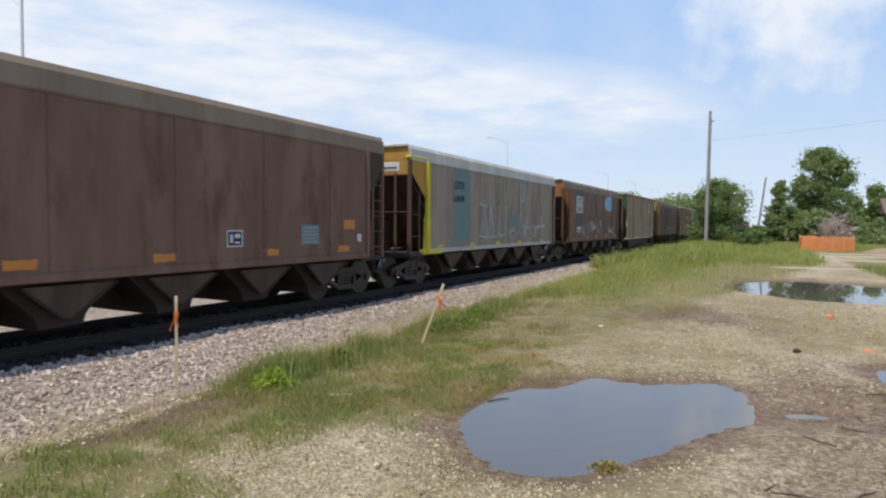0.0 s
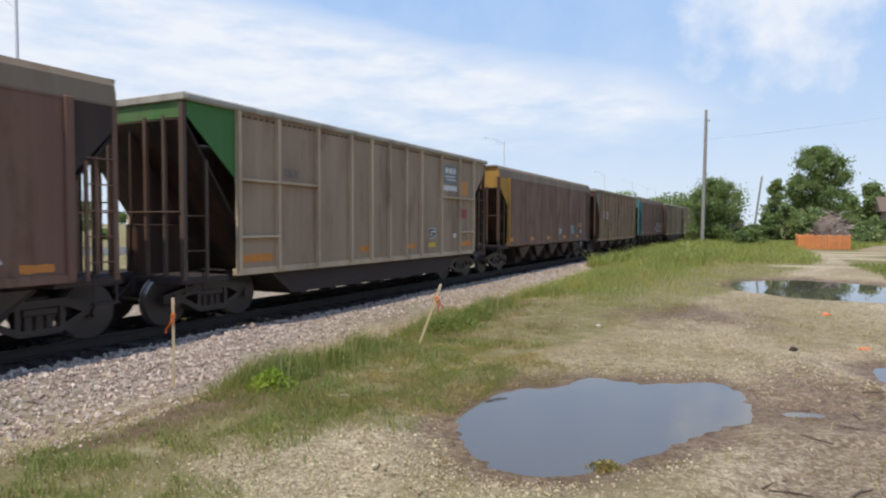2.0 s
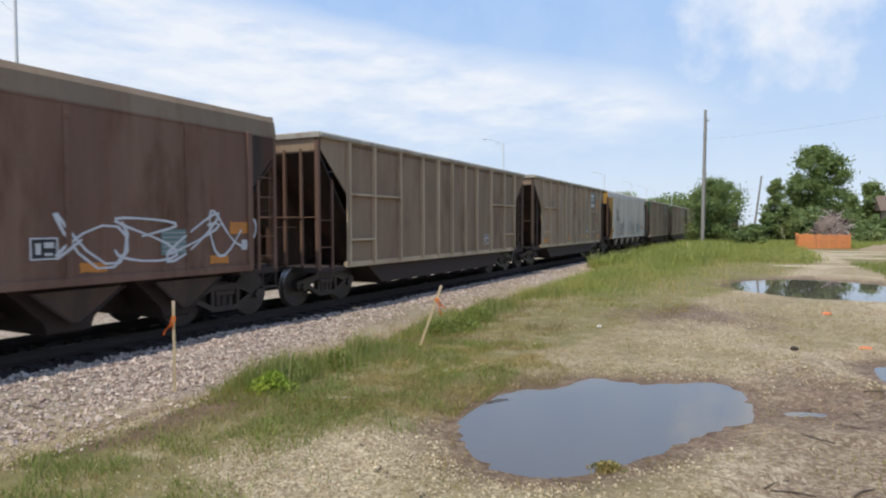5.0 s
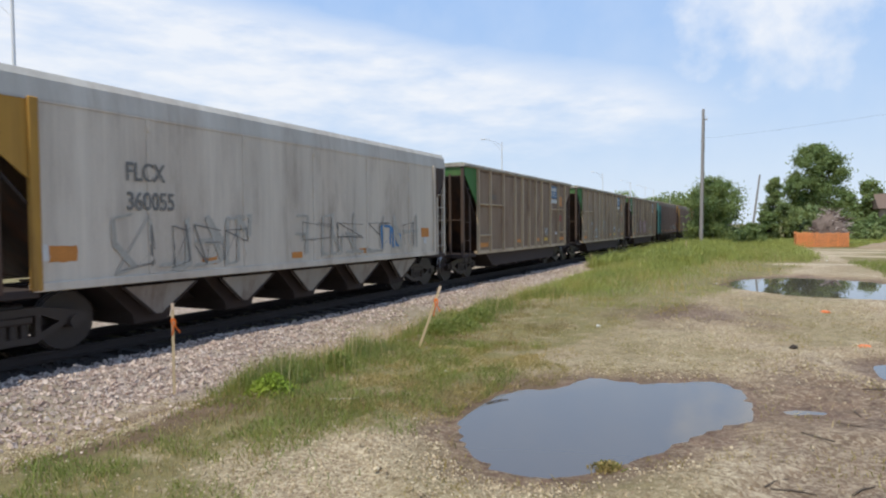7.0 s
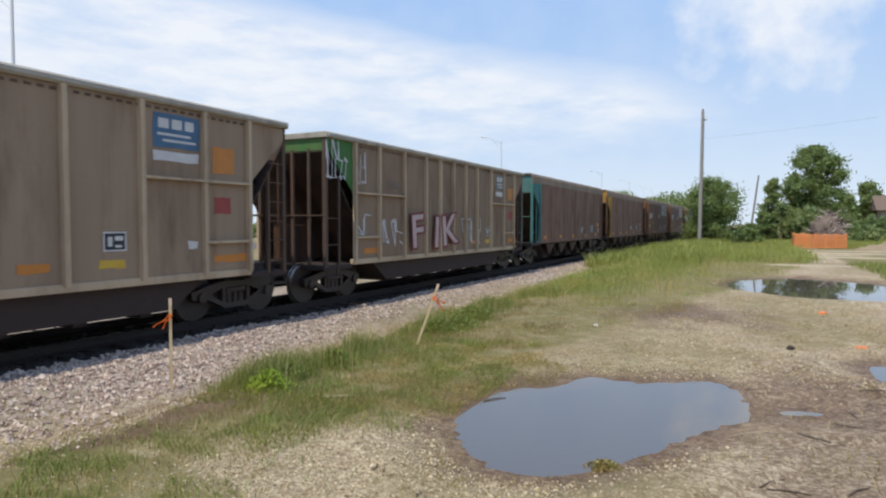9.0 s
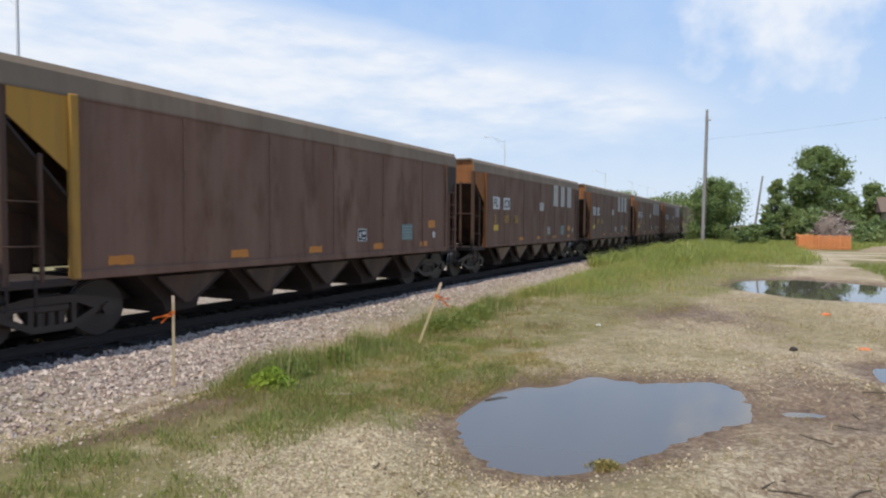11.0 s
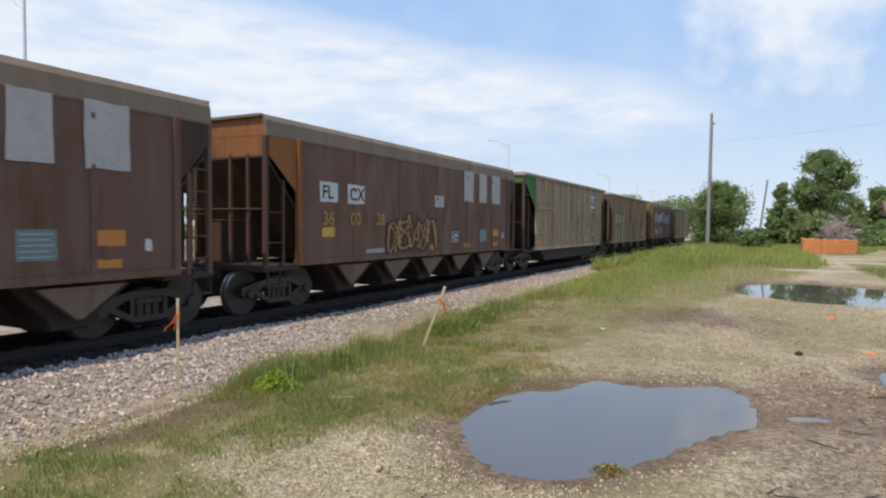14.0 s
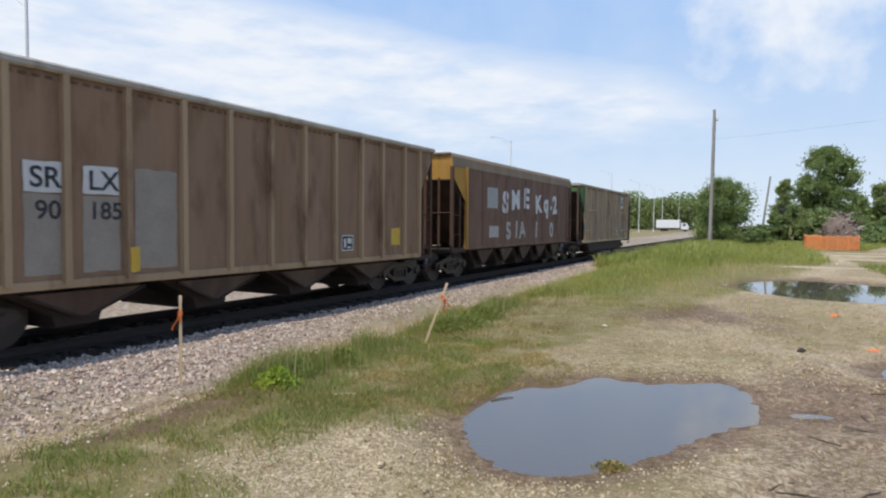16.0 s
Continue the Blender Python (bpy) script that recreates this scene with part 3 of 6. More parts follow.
def make_car(kind, length, paint, end_paint, label, roof_paint=None, gusset=None, sill_paint=None, hopper_paint=None, taller=0.0, lead=NOSE):
    """An open-top hopper car. Its origin lies on the rail tops at its leading coupling face; it reaches along +y."""
    car = tagged(new("hopper_car"), label, "railway wagon", "cars of the train")
    sill, top = SILL[kind], TOP[kind] + taller
    y0, y1 = lead, length - NOSE
    a, b = (NOSE + 1.13, y1 - 1.13) if kind == "P" else (NOSE + POCKET, y1 - 0.80)
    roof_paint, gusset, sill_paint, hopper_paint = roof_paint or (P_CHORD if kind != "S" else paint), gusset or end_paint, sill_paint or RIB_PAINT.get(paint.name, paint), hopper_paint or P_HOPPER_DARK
    knee = top - (0.43 if kind == "S" else 0.0)
    cut = sill + (top - sill) * (0.47 if kind == "S" else 0.54)
    for s in (-1, 1):
        x_in, x_out = s * (HALF - 0.03), s * HALF
        part("side_sheet", prism([(a, sill), (b, sill), (b, knee), (a, knee)], x_in, x_out), paint, car)
        for e, (p, q) in enumerate(((a, y0 + 0.09), (b, y1 - 0.09))):
            # smooth cars: the trailing plate carries the bay's shade in its colour
            part("corner_gusset", prism([(p, cut), (p, knee), (q, knee), (q, knee - 0.40)], s * (HALF - 0.028), s * (HALF - 0.004)), gusset if e == 0 else M["bay_shade"] if kind == "S" else paint, car)
        if kind == "S":
            pts = [(s * (HALF + 0.004), knee - 0.02), (s * (HALF + 0.004), knee + 0.02), (s * (HALF - 0.035), knee + 0.31), (s * (HALF - 0.12), top), (s * (HALF - 0.20), top), (s * (HALF - 0.075), knee + 0.28), (s * (HALF - 0.035), knee - 0.02)]
            part("top_curve", extrude_y(pts, y0 + 0.02, y1 - 0.02), roof_paint, car)
            part("top_seam", box((s * (HALF - 0.01), a, knee - 0.035), (s * (HALF + 0.012), b, knee - 0.005)), paint, car)
        else:
            part("top_chord", box((s * (HALF - 0.05), y0, top - 0.13), (s * (HALF + 0.10), y1, top), 0.035), roof_paint, car)
            rivets = bmesh.new()
            for k in range(64):
                y = a + 0.15 + (b - a - 0.3) * k / 63
                add_box(rivets, (s * (HALF - 0.002), y - 0.045, top - 0.225), (s * (HALF + 0.018), y + 0.045, top - 0.185))
            tagged(part("riveting", rivets, P_POST, car), "dark rivet heads under the top chord", kind="stuff")
        part("side_sill", box((s * (HALF - 0.10), a - 0.05, sill - 0.10), (s * (HALF + 0.035), b + 0.05, sill + 0.03), 0.01), sill_paint, car)
        # vertical members
        if kind == "S":
            for k in range(5):
                y = y1 - 2.3 - 2.15 * k
                part("weld_seam", box((s * (HALF - 0.005), y - 0.05, sill + 0.03), (s * (HALF + 0.016), y + 0.05, knee - 0.04), 0.006), paint, car)
                for z in (sill + 0.25, sill + 0.95, sill + 1.6, knee - 0.25):
                    part("bracket", box((s * HALF, y - 0.03, z), (s * (HALF + 0.03), y + 0.03, z + 0.09), 0.006), paint, car)
            for y in (a, b):
                part("end_stake", box((s * (HALF - 0.06), y - 0.07, sill - 0.08), (s * (HALF + 0.05), y + 0.07, knee + 0.02), 0.015), end_paint if y == a else paint, car)
        else:
            count = 13 if kind == "R" else 11
            for k in range(count):
                y = a + (b - a) * RIB_STEPS[k] - (0.34 if 0 < k < 3 else 0.22 if 2 < k < 11 else 0.0) if kind == "R" else panel_rib(k, NOSE, y1)
                w = 0.065 if kind == "R" else 0.055
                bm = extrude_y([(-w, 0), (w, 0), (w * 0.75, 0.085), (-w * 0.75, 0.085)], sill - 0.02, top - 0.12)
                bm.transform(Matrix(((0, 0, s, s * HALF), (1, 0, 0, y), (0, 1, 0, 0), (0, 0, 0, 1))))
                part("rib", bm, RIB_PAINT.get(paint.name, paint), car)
            if kind == "P":
                stops = [panel_rib(k, NOSE, y1) for k in range(count)]
                for p, q, z in ((a, stops[2], cut + 0.01), (a, stops[1], cut - 1.11), (stops[8], b, cut + 0.01), (stops[9], b, cut - 1.11)):
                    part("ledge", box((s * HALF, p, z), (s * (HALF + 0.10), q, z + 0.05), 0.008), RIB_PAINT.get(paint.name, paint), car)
        for e, (yc, d) in enumerate(((y0, 1), (y1, -1))):
            mat = end_paint if e == 0 else paint
            post = POST_PAINT.get(mat.name, mat)
            part("corner_post", box((s * (HALF - 0.12), yc, sill - 0.12), (s * (HALF - 0.01), yc + d * 0.09, knee), 0.01), post, car)
            part("mid_post", box((s * (HALF - 0.05), yc + d * 0.50, sill - 0.1), (s * (HALF - 0.0), yc + d * 0.56, cut + (0.35 if kind == "P" else 0.30)), 0.006), post, car)
            part("end_post", box((s * 0.52 - 0.04, yc + d * 0.01, sill - 0.1), (s * 0.52 + 0.04, yc + d * 0.09, knee - 0.36), 0.008), post, car)
            part("end_post", box((s * 1.02 - 0.035, yc + d * 0.01, sill - 0.1), (s * 1.02 + 0.035, yc + d * 0.08, knee - 0.36), 0.008), post, car)
            for z in ((sill + 0.42, sill + 1.05) if e == 0 else [sill + 0.18 + 0.40 * k for k in range(6)]):
                if z < knee - 0.45:
                    part("ladder_rung", rod((s * (HALF + 0.0), yc + d * 0.03, z), (s * (HALF + 0.0), yc + d * 0.54, z), 0.012), post, car)
            part("grab_rail", rod((s * (HALF - 0.08), yc - d * 0.012, sill + 1.12), (0, yc - d * 0.012, sill + 1.12), 0.014), post, car)
            part("step", box((s * (HALF - 0.10), yc + d * 0.02, 0.62), (s * (HALF + 0.0), yc + d * 0.45, 0.66)), M["dark"], car)
            for q in (0.04, 0.42):
                part("step_hanger", box((s * (HALF - 0.04), yc + d * q, 0.64), (s * (HALF - 0.01), yc + d * (q + 0.03), sill)), M["dark"], car)
    for e, (yc, d) in enumerate(((y0, 1), (y1, -1))):
        mat = end_paint if e == 0 else paint
        part("end_panel", box((-HALF + 0.03, yc + d * 0.03, knee - 0.42), (HALF - 0.03, yc + d * 0.07, knee + 0.02), 0.005), gusset if e == 0 and kind == "P" else mat, car)
        if kind == "S":
            pts = [(-HALF + 0.02, knee), (HALF - 0.02, knee), (HALF - 0.055, knee + 0.31), (HALF - 0.14, top), (-HALF + 0.14, top), (-HALF + 0.055, knee + 0.31)]
            part("end_cap", extrude_y(pts, yc + d * 0.025, yc + d * 0.07), mat, car)
            part("end_lip", box((-HALF + 0.12, yc - d * 0.05, top - 0.06), (HALF - 0.12, yc + d * 0.08, top + 0.01), 0.01), roof_paint, car)
        else:
            part("end_chord", box((-HALF - 0.06, yc - d * 0.03, top - 0.13), (HALF + 0.06, yc + d * 0.12, top + 0.004), 0.012), roof_paint, car)
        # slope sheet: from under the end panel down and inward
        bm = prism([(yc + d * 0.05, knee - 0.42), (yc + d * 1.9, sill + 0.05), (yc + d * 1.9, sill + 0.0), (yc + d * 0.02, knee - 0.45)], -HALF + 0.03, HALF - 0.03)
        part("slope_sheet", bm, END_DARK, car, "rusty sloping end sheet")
        # added plate that stops the bright view through the end bay
        if kind != "S":
            screen = [(yc + d * 0.10, knee - 0.55), (yc + d * 1.80, sill + 0.02), (yc + d * 0.10, sill - 0.05)]
            part("bay_screen", prism(screen, -0.03, 0.03), END_DARK, car, "dark upright plate added to close off the end bay")
        part("end_platform", box((-HALF + 0.02, yc - d * 0.05, sill - 0.18), (HALF - 0.02, yc + d * 1.05, sill - 0.06), 0.01), M["dark"], car)
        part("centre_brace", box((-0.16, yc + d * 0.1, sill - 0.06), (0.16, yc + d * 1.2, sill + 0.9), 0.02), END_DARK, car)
        part("coupler", box((-0.10, yc - d * ((lead if e == 0 else NOSE) + 0.02), 0.72), (0.10, yc + d * 0.2, 0.98), 0.03), M["truck"], car)
        part("air_hose", rod((0.32, yc - d * 0.1, 0.85), (0.25, yc - d * 0.5, 0.45), 0.025), M["dark"], car)
    part("centre_sill", box((-0.32, y0 - 0.1, sill - 0.42 if kind == "P" else 0.46), (0.32, y1 + 0.1, sill - 0.08), 0.02), M["dark"], car)
    part("coal_load", coal(a, b, top), M["coal"], car, "heaped black coal")
    # hoppers below the floor
    if kind in "SR":
        count, step = (5, 2.05) if kind == "S" else (4, 2.6)
        mid = (a + b) / 2 + (0.30 if kind == "S" else -0.10)
        for k in range(count):
            c = mid + step * (k - (count - 1) / 2)
            # near-black chute behind the plates: the hopper's shaded slopes put into colour
            chute = [(c - 0.47 * step, sill - 0.10), (c + 0.47 * step, sill - 0.10), (c + 0.40, 0.46), (c + 0.34, 0.28), (c - 0.34, 0.28), (c - 0.40, 0.46)]
            part("hopper_chute", prism(chute, -HALF + 0.42, HALF - 0.42), M["dark"], car, "steel discharge chute, coloured near black as its shaded slopes")
            wide = step * (0.36 if kind == "S" else 0.38)
            for s in (-1, 1):
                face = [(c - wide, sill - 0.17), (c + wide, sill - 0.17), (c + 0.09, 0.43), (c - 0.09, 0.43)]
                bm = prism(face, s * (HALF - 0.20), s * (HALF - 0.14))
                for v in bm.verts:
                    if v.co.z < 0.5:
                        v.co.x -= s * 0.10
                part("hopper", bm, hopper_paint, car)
                for e in (-1, 1):
                    part("hopper_flange", rod((s * (HALF - 0.13), c + e * wide, sill - 0.17), (s * (HALF - 0.23), c + e * 0.09, 0.43), 0.022, 5), M["dark"], car)
            part("hopper_door", box((-HALF + 0.48, c - 0.34, 0.24), (HALF - 0.48, c + 0.30, 0.36), 0.03), M["dark"], car)
    else:
        pts = [(a + 1.0, sill - 0.09), (b - 1.0, sill - 0.09), (b - 1.7, 0.38), (a + 1.7, 0.38)]
        part("hopper_box", prism(pts, -HALF + 0.12, HALF - 0.12), M["dark"], car)
        for k in range(7):
            y = a + 2.2 + (b - a - 4.4) * k / 6
            part("door_hinge", box((-HALF + 0.2, y - 0.12, 0.30), (HALF - 0.2, y + 0.12, 0.41), 0.02), M["dark"], car)
    add_truck(car, 1.65), add_truck(car, length - 1.65)
    return car


def coal(a, b, top):
    bm = bmesh.new()
    nx, ny = 7, 40
    grid = [[bm.verts.new((-HALF + 0.06 + (2 * HALF - 0.12) * i / nx, a - 0.6 + (b - a + 1.2) * j / ny,
                           top - 0.42 + 0.30 * math.sin(math.pi * i / nx) + 0.07 * noise.noise((i * 0.9, j * 0.7, a * 3)))) for i in range(nx + 1)] for j in range(ny + 1)]
    for j in range(ny):
        for i in range(nx):
            bm.faces.new((grid[j][i], grid[j][i + 1], grid[j + 1][i + 1], grid[j + 1][i]))
    return bm


def coal_heap(car, y, z, long):
    """A low heap of coal that shows above the top edge."""
    bm = bmesh.new()
    bmesh.ops.create_icosphere(bm, subdivisions=3, radius=1.0)
    for v in bm.verts:
        v.co *= 1 + 0.3 * noise.noise(v.co * 2.5 + Vector((y, 0, 0)))
    bm.transform(Matrix.Translation((0.55, y, z)) @ Matrix.Diagonal((0.6, long, 0.28, 1)))
    part("coal_heap", bm, M["coal"], car, "small heap of coal above the edge")


P_BROWN = painted_steel("weathered_brown_paint", (0.200, 0.110, 0.076), 0.55, 0.35)
P_DARK = painted_steel("dark_brown_paint", (0.170, 0.096, 0.066), 0.55, 0.24)
P_GREYGREEN = painted_steel("faded_grey_green_paint", (0.33, 0.275, 0.205), 0.3, 0.5)
P_GREY = painted_steel("light_grey_paint", (0.69, 0.60, 0.485), 0.2, 0.3)
P_TAN = painted_steel("dusty_tan_brown_paint", (0.275, 0.190, 0.125), 0.38, 0.40)
P_TAN_GREY = painted_steel("dusty_grey_brown_paint", (0.365, 0.260, 0.172), 0.3, 0.35)
P_RIB = painted_steel("pale_ochre_rib_paint", (0.57, 0.44, 0.29), 0.3, 0.35)
P_POST = painted_steel("dusty_brown_posts", (0.10, 0.068, 0.052), 0.6, 0.3)
P_UMBER = painted_steel("rusty_umber_paint", (0.285, 0.175, 0.105), 0.5, 0.4)
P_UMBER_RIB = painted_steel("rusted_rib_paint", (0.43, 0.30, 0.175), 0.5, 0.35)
P_CHORD = painted_steel("bleached_top_chord_paint", (0.44, 0.41, 0.35), 0.3, 0.3)
P_ORANGE = painted_steel("rust_streaked_orange_paint", (0.34, 0.125, 0.035), 0.9, 0.3)
P_YELLOW = painted_steel("faded_yellow_orange_paint", (0.50, 0.27, 0.05), 0.5, 0.3)
P_LEMON = painted_steel("bright_yellow_paint", (0.70, 0.58, 0.05), 0.2, 0.2)
P_TEAL = painted_steel("teal_paint", (0.07, 0.22, 0.21), 0.25, 0.3)
P_ROOF = painted_steel("dusty_roof_brown_paint", (0.215, 0.165, 0.115), 0.25, 0.4)
P_ROOF_GREY = painted_steel("pale_roof_paint", (0.52, 0.50, 0.45), 0.15, 0.3)
P_MAROON = painted_steel("maroon_paint", (0.13, 0.05, 0.045), 0.4, 0.3)
P_SILVER = painted_steel("flaked_silver_paint", (0.27, 0.235, 0.215), 0.45, 0.3)
# rusty sheet, its base darkened for the shade inside the end bays
END_DARK = painted_steel("shaded_rusty_end_sheet", (0.030, 0.019, 0.016), 0.6, 0.2)
P_HOPPER = painted_steel("dusty_hopper_paint", (0.205, 0.155, 0.115), 0.35, 0.35)
P_HOPPER_GREY = painted_steel("chalky_grey_hopper_paint", (0.34, 0.31, 0.265), 0.5, 0.25)
P_HOPPER_DARK = painted_steel("dark_brown_hopper_paint", (0.058, 0.044, 0.037), 0.3, 0.3)
P_RUST = painted_steel("brown_rusted_posts", (0.10, 0.055, 0.037), 0.8, 0.2)
POST_PAINT = {P_ORANGE.name: P_RUST, P_YELLOW.name: P_RUST, P_MAROON.name: P_RUST, P_TAN.name: P_POST, P_TAN_GREY.name: P_POST, P_UMBER.name: P_RUST}
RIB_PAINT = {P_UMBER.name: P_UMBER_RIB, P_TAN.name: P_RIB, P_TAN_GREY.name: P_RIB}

# times at which each car's trailing end passes a fixed place beside the camera
PASS = [1.022, 1.834, 2.609, 3.398, 4.226, 5.010, 5.805, 6.615, 7.411, 8.231, 9.015, 9.825, 10.628, 11.440, 12.268, 13.092, 13.886, 14.705, 15.535, 16.348, 17.155, 17.945, 18.735]
END_AT = [SPEED * t - 4.73 + NOSE for t in PASS]
KINDS = ["S", "S", "S", "P", "S", "R", "S", "P", "P", "S", "P", "P", "P", "S", "S", "S", "S", "S", "S", "P", "R", "S", "P"]
PAINTS = [
    (P_BROWN, P_BROWN, "weathered brown smooth-sided hopper car with reflector strips", dict(roof_paint=P_ROOF)),
    (P_GREYGREEN, P_YELLOW, "faded grey-green hopper car with yellow end and pale graffiti", dict(roof_paint=P_ROOF_GREY, sill_paint=P_ROOF_GREY, gusset=P_YELLOW)),
    (P_BROWN, P_ORANGE, "rusty brown hopper car with white number panel and graffiti", dict(roof_paint=P_ROOF)),
    (P_TAN_GREY, P_TAN, "dusty tan ribbed hopper car with green end panels", dict(gusset=M["green"], taller=0.14, lead=0.55)),
    (P_BROWN, P_YELLOW, "brown smooth-sided hopper car with a yellow end", dict(roof_paint=P_ROOF)),
    (P_UMBER, P_MAROON, "rusty brown ribbed hopper car with a maroon end", dict(gusset=P_SILVER, roof_paint=P_CHORD)),
    (P_BROWN, P_TEAL, "brown smooth-sided hopper car with a teal end", dict(roof_paint=P_ROOF)),
    (P_TAN, P_DARK, "dusty brown panelled hopper car with dark ends", dict(gusset=P_TAN_GREY)),
    (P_TAN_GREY, P_TAN, "dusty grey-brown ribbed hopper car with panelled corners", dict(gusset=P_TAN_GREY, taller=0.07)),
    (P_GREY, P_YELLOW, "light grey hopper car with orange-yellow end and graffiti", dict(roof_paint=P_ROOF_GREY, hopper_paint=P_HOPPER_GREY)),
    (P_TAN, P_TAN, "dusty tan ribbed hopper car with green end panels", dict(gusset=M["green"])),
    (P_TAN_GREY, P_TAN, "grey-brown ribbed hopper car with a blue sign panel", dict(gusset=M["green"])),
    (P_TAN, P_TAN, "dusty ribbed hopper car with red block graffiti", dict(gusset=M["green"])),
    (P_BROWN, P_TEAL, "brown smooth-sided hopper car with a teal end", dict(roof_paint=P_ROOF)),
    (P_BROWN, P_YELLOW, "brown smooth-sided hopper car with a yellow end", dict(roof_paint=P_ROOF)),
    (P_DARK, P_ORANGE, "dark brown hopper car with rusty orange end and white patches", dict(roof_paint=P_ROOF, hopper_paint=P_HOPPER)),
    (P_DARK, P_ORANGE, "dark brown hopper car with rusty orange end and yellow numbers", dict(roof_paint=P_ROOF, hopper_paint=P_HOPPER)),
    (P_DARK, P_ORANGE, "dark brown hopper car with orange end and white patches", dict(roof_paint=P_ROOF, hopper_paint=P_HOPPER)),
    (P_DARK, P_ORANGE, "dark brown hopper car with orange end and gold graffiti", dict(roof_paint=P_ROOF, hopper_paint=P_HOPPER)),
    (P_TAN_GREY, P_TAN, "dull brown ribbed hopper car with green end panels", dict(gusset=M["green"], taller=0.13, lead=0.42)),
    (P_UMBER, P_DARK, "dusty brown ribbed hopper car with black-on-white lettering", dict(gusset=P_TAN_GREY, taller=0.06)),
    (P_DARK, P_YELLOW, "dark brown hopper car with orange end and white graffiti", dict(roof_paint=P_ROOF)),
    (P_TAN_GREY, P_TAN, "last tan ribbed hopper car with green end panels", dict(gusset=M["green"])),
]
CARS = []
for i, (kind, (paint, end_paint, label, more)) in enumerate(zip(KINDS, PAINTS)):
    front = END_AT[i - 1] if i else END_AT[0] - 14.85
    car = make_car(kind, END_AT[i] - front, paint, end_paint, label, **more)
    CARS.append((car, front, END_AT[i] - front))

# ---------------------------------------------------------------- markings on the cars


def stencil(car, y0, y1, z0, z1):
    """A white-outlined square with small marks that cannot be read."""
    (y0, z0), (y1, z1) = mark(car, y0, z0), mark(car, y1, z1)
    x, w = HALF + 0.008, y1 - y0
    patch(car, M["black_paint"], y0, y1, z0, z1, "stencil_field", HALF + 0.005, raw=True)
    bm = bmesh.new()
    t = 0.025
    for lo, hi in (((y0, z0), (y1, z0 + t)), ((y0, z1 - t), (y1, z1)), ((y0, z0), (y0 + t, z1)), ((y1 - t, z0), (y1, z1)),
                   ((y0 + 0.2 * w, z0 + 0.08), (y0 + 0.38 * w, z1 - 0.08)), ((y0 + 0.5 * w, z0 + 0.17), (y0 + 0.85 * w, z1 - 0.07)), ((y0 + 0.5 * w, z0 + 0.06), (y0 + 0.8 * w, z0 + 0.10))):
        add_box(bm, (x - 0.002, *lo), (x + 0.003, *hi))
    part("stencil", bm, M["white"], car, "small white-outlined stencil")


def striped(car, y0, y1, z0, z1):
    (y0, z0), (y1, z1) = mark(car, y0, z0), mark(car, y1, z1)
    patch(car, M["teal_patch"], y0, y1, z0, z1, "painted_patch", label="faded teal patch with faint lines", raw=True)
    bm = bmesh.new()
    for k in range(5):
        z = z0 + (z1 - z0) * (k + 0.6) / 5.6
        add_box(bm, (HALF + 0.006, y0 + 0.04, z), (HALF + 0.011, y1 - 0.05 - 0.06 * (k % 2), z + 0.022))
    part("stencil", bm, M["grey_patch"], car)


def strip(car, mat, y0, y1, z0=1.18, z1=1.30):
    patch(car, mat, y0, y1, z0, z1, "reflector_strip", HALF + 0.006)


def lettered_box(car, text, y0, y1, z0, z1, size):
    patch(car, M["white"], y0, y1, z0, z1, "letter_panel", HALF + 0.019, "white panel with black letters")
    letters(text, size, M["black_paint"], car, HALF + 0.024, y0 + 0.07, z0 + (z1 - z0 - size * 0.69) / 2)


def sign_board(car, y, paint):
    """The blue owner's plate with plain white bars near the trailing end of a panelled car."""
    patch(car, paint, y, y + 0.92, 3.10, 3.66, "sign", label="faded blue painted sign")
    bm = bmesh.new()
    for a, b, c, d in ((0.10, 0.30, 3.42, 3.58), (0.36, 0.56, 3.42, 3.58), (0.62, 0.80, 3.42, 3.58), (0.08, 0.74, 3.30, 3.34), (0.18, 0.84, 3.20, 3.24)):
        (p, c), (q, d) = mark(car, y + a, c), mark(car, y + b, d)
        add_box(bm, (HALF + 0.006, p, c), (HALF + 0.011, q, d))
    part("stencil", bm, M["white"], car)
    patch(car, M["white"], y, y + 0.9, 2.88, 3.04, "painted_patch")
    patch(car, M["orange_mark"], y + 1.2, y + 1.70, 2.76, 3.22, "painted_patch")
    patch(car, M["red_mark"], y + 1.25, y + 1.62, 2.03, 2.32, "painted_patch")
    stencil(car, y - 0.88, y - 0.5, 1.42, 1.72)
    patch(car, M["white"], y + 0.66, y + 0.86, 1.41, 1.54, "painted_patch")
    strip(car, M["orange_mark"], y + 1.22, y + 2.05, 1.14, 1.28)
    for k in (0, 1, 3):
        strip(car, M["orange_mark"] if k else M["yellow_mark"], y - 0.95 - 1.14 * k, y - 0.52 - 1.14 * k, 1.16, 1.29)
    letters("TILX", 0.24, M["black_faded"], car, HALF + 0.008, 3.85, 2.80)


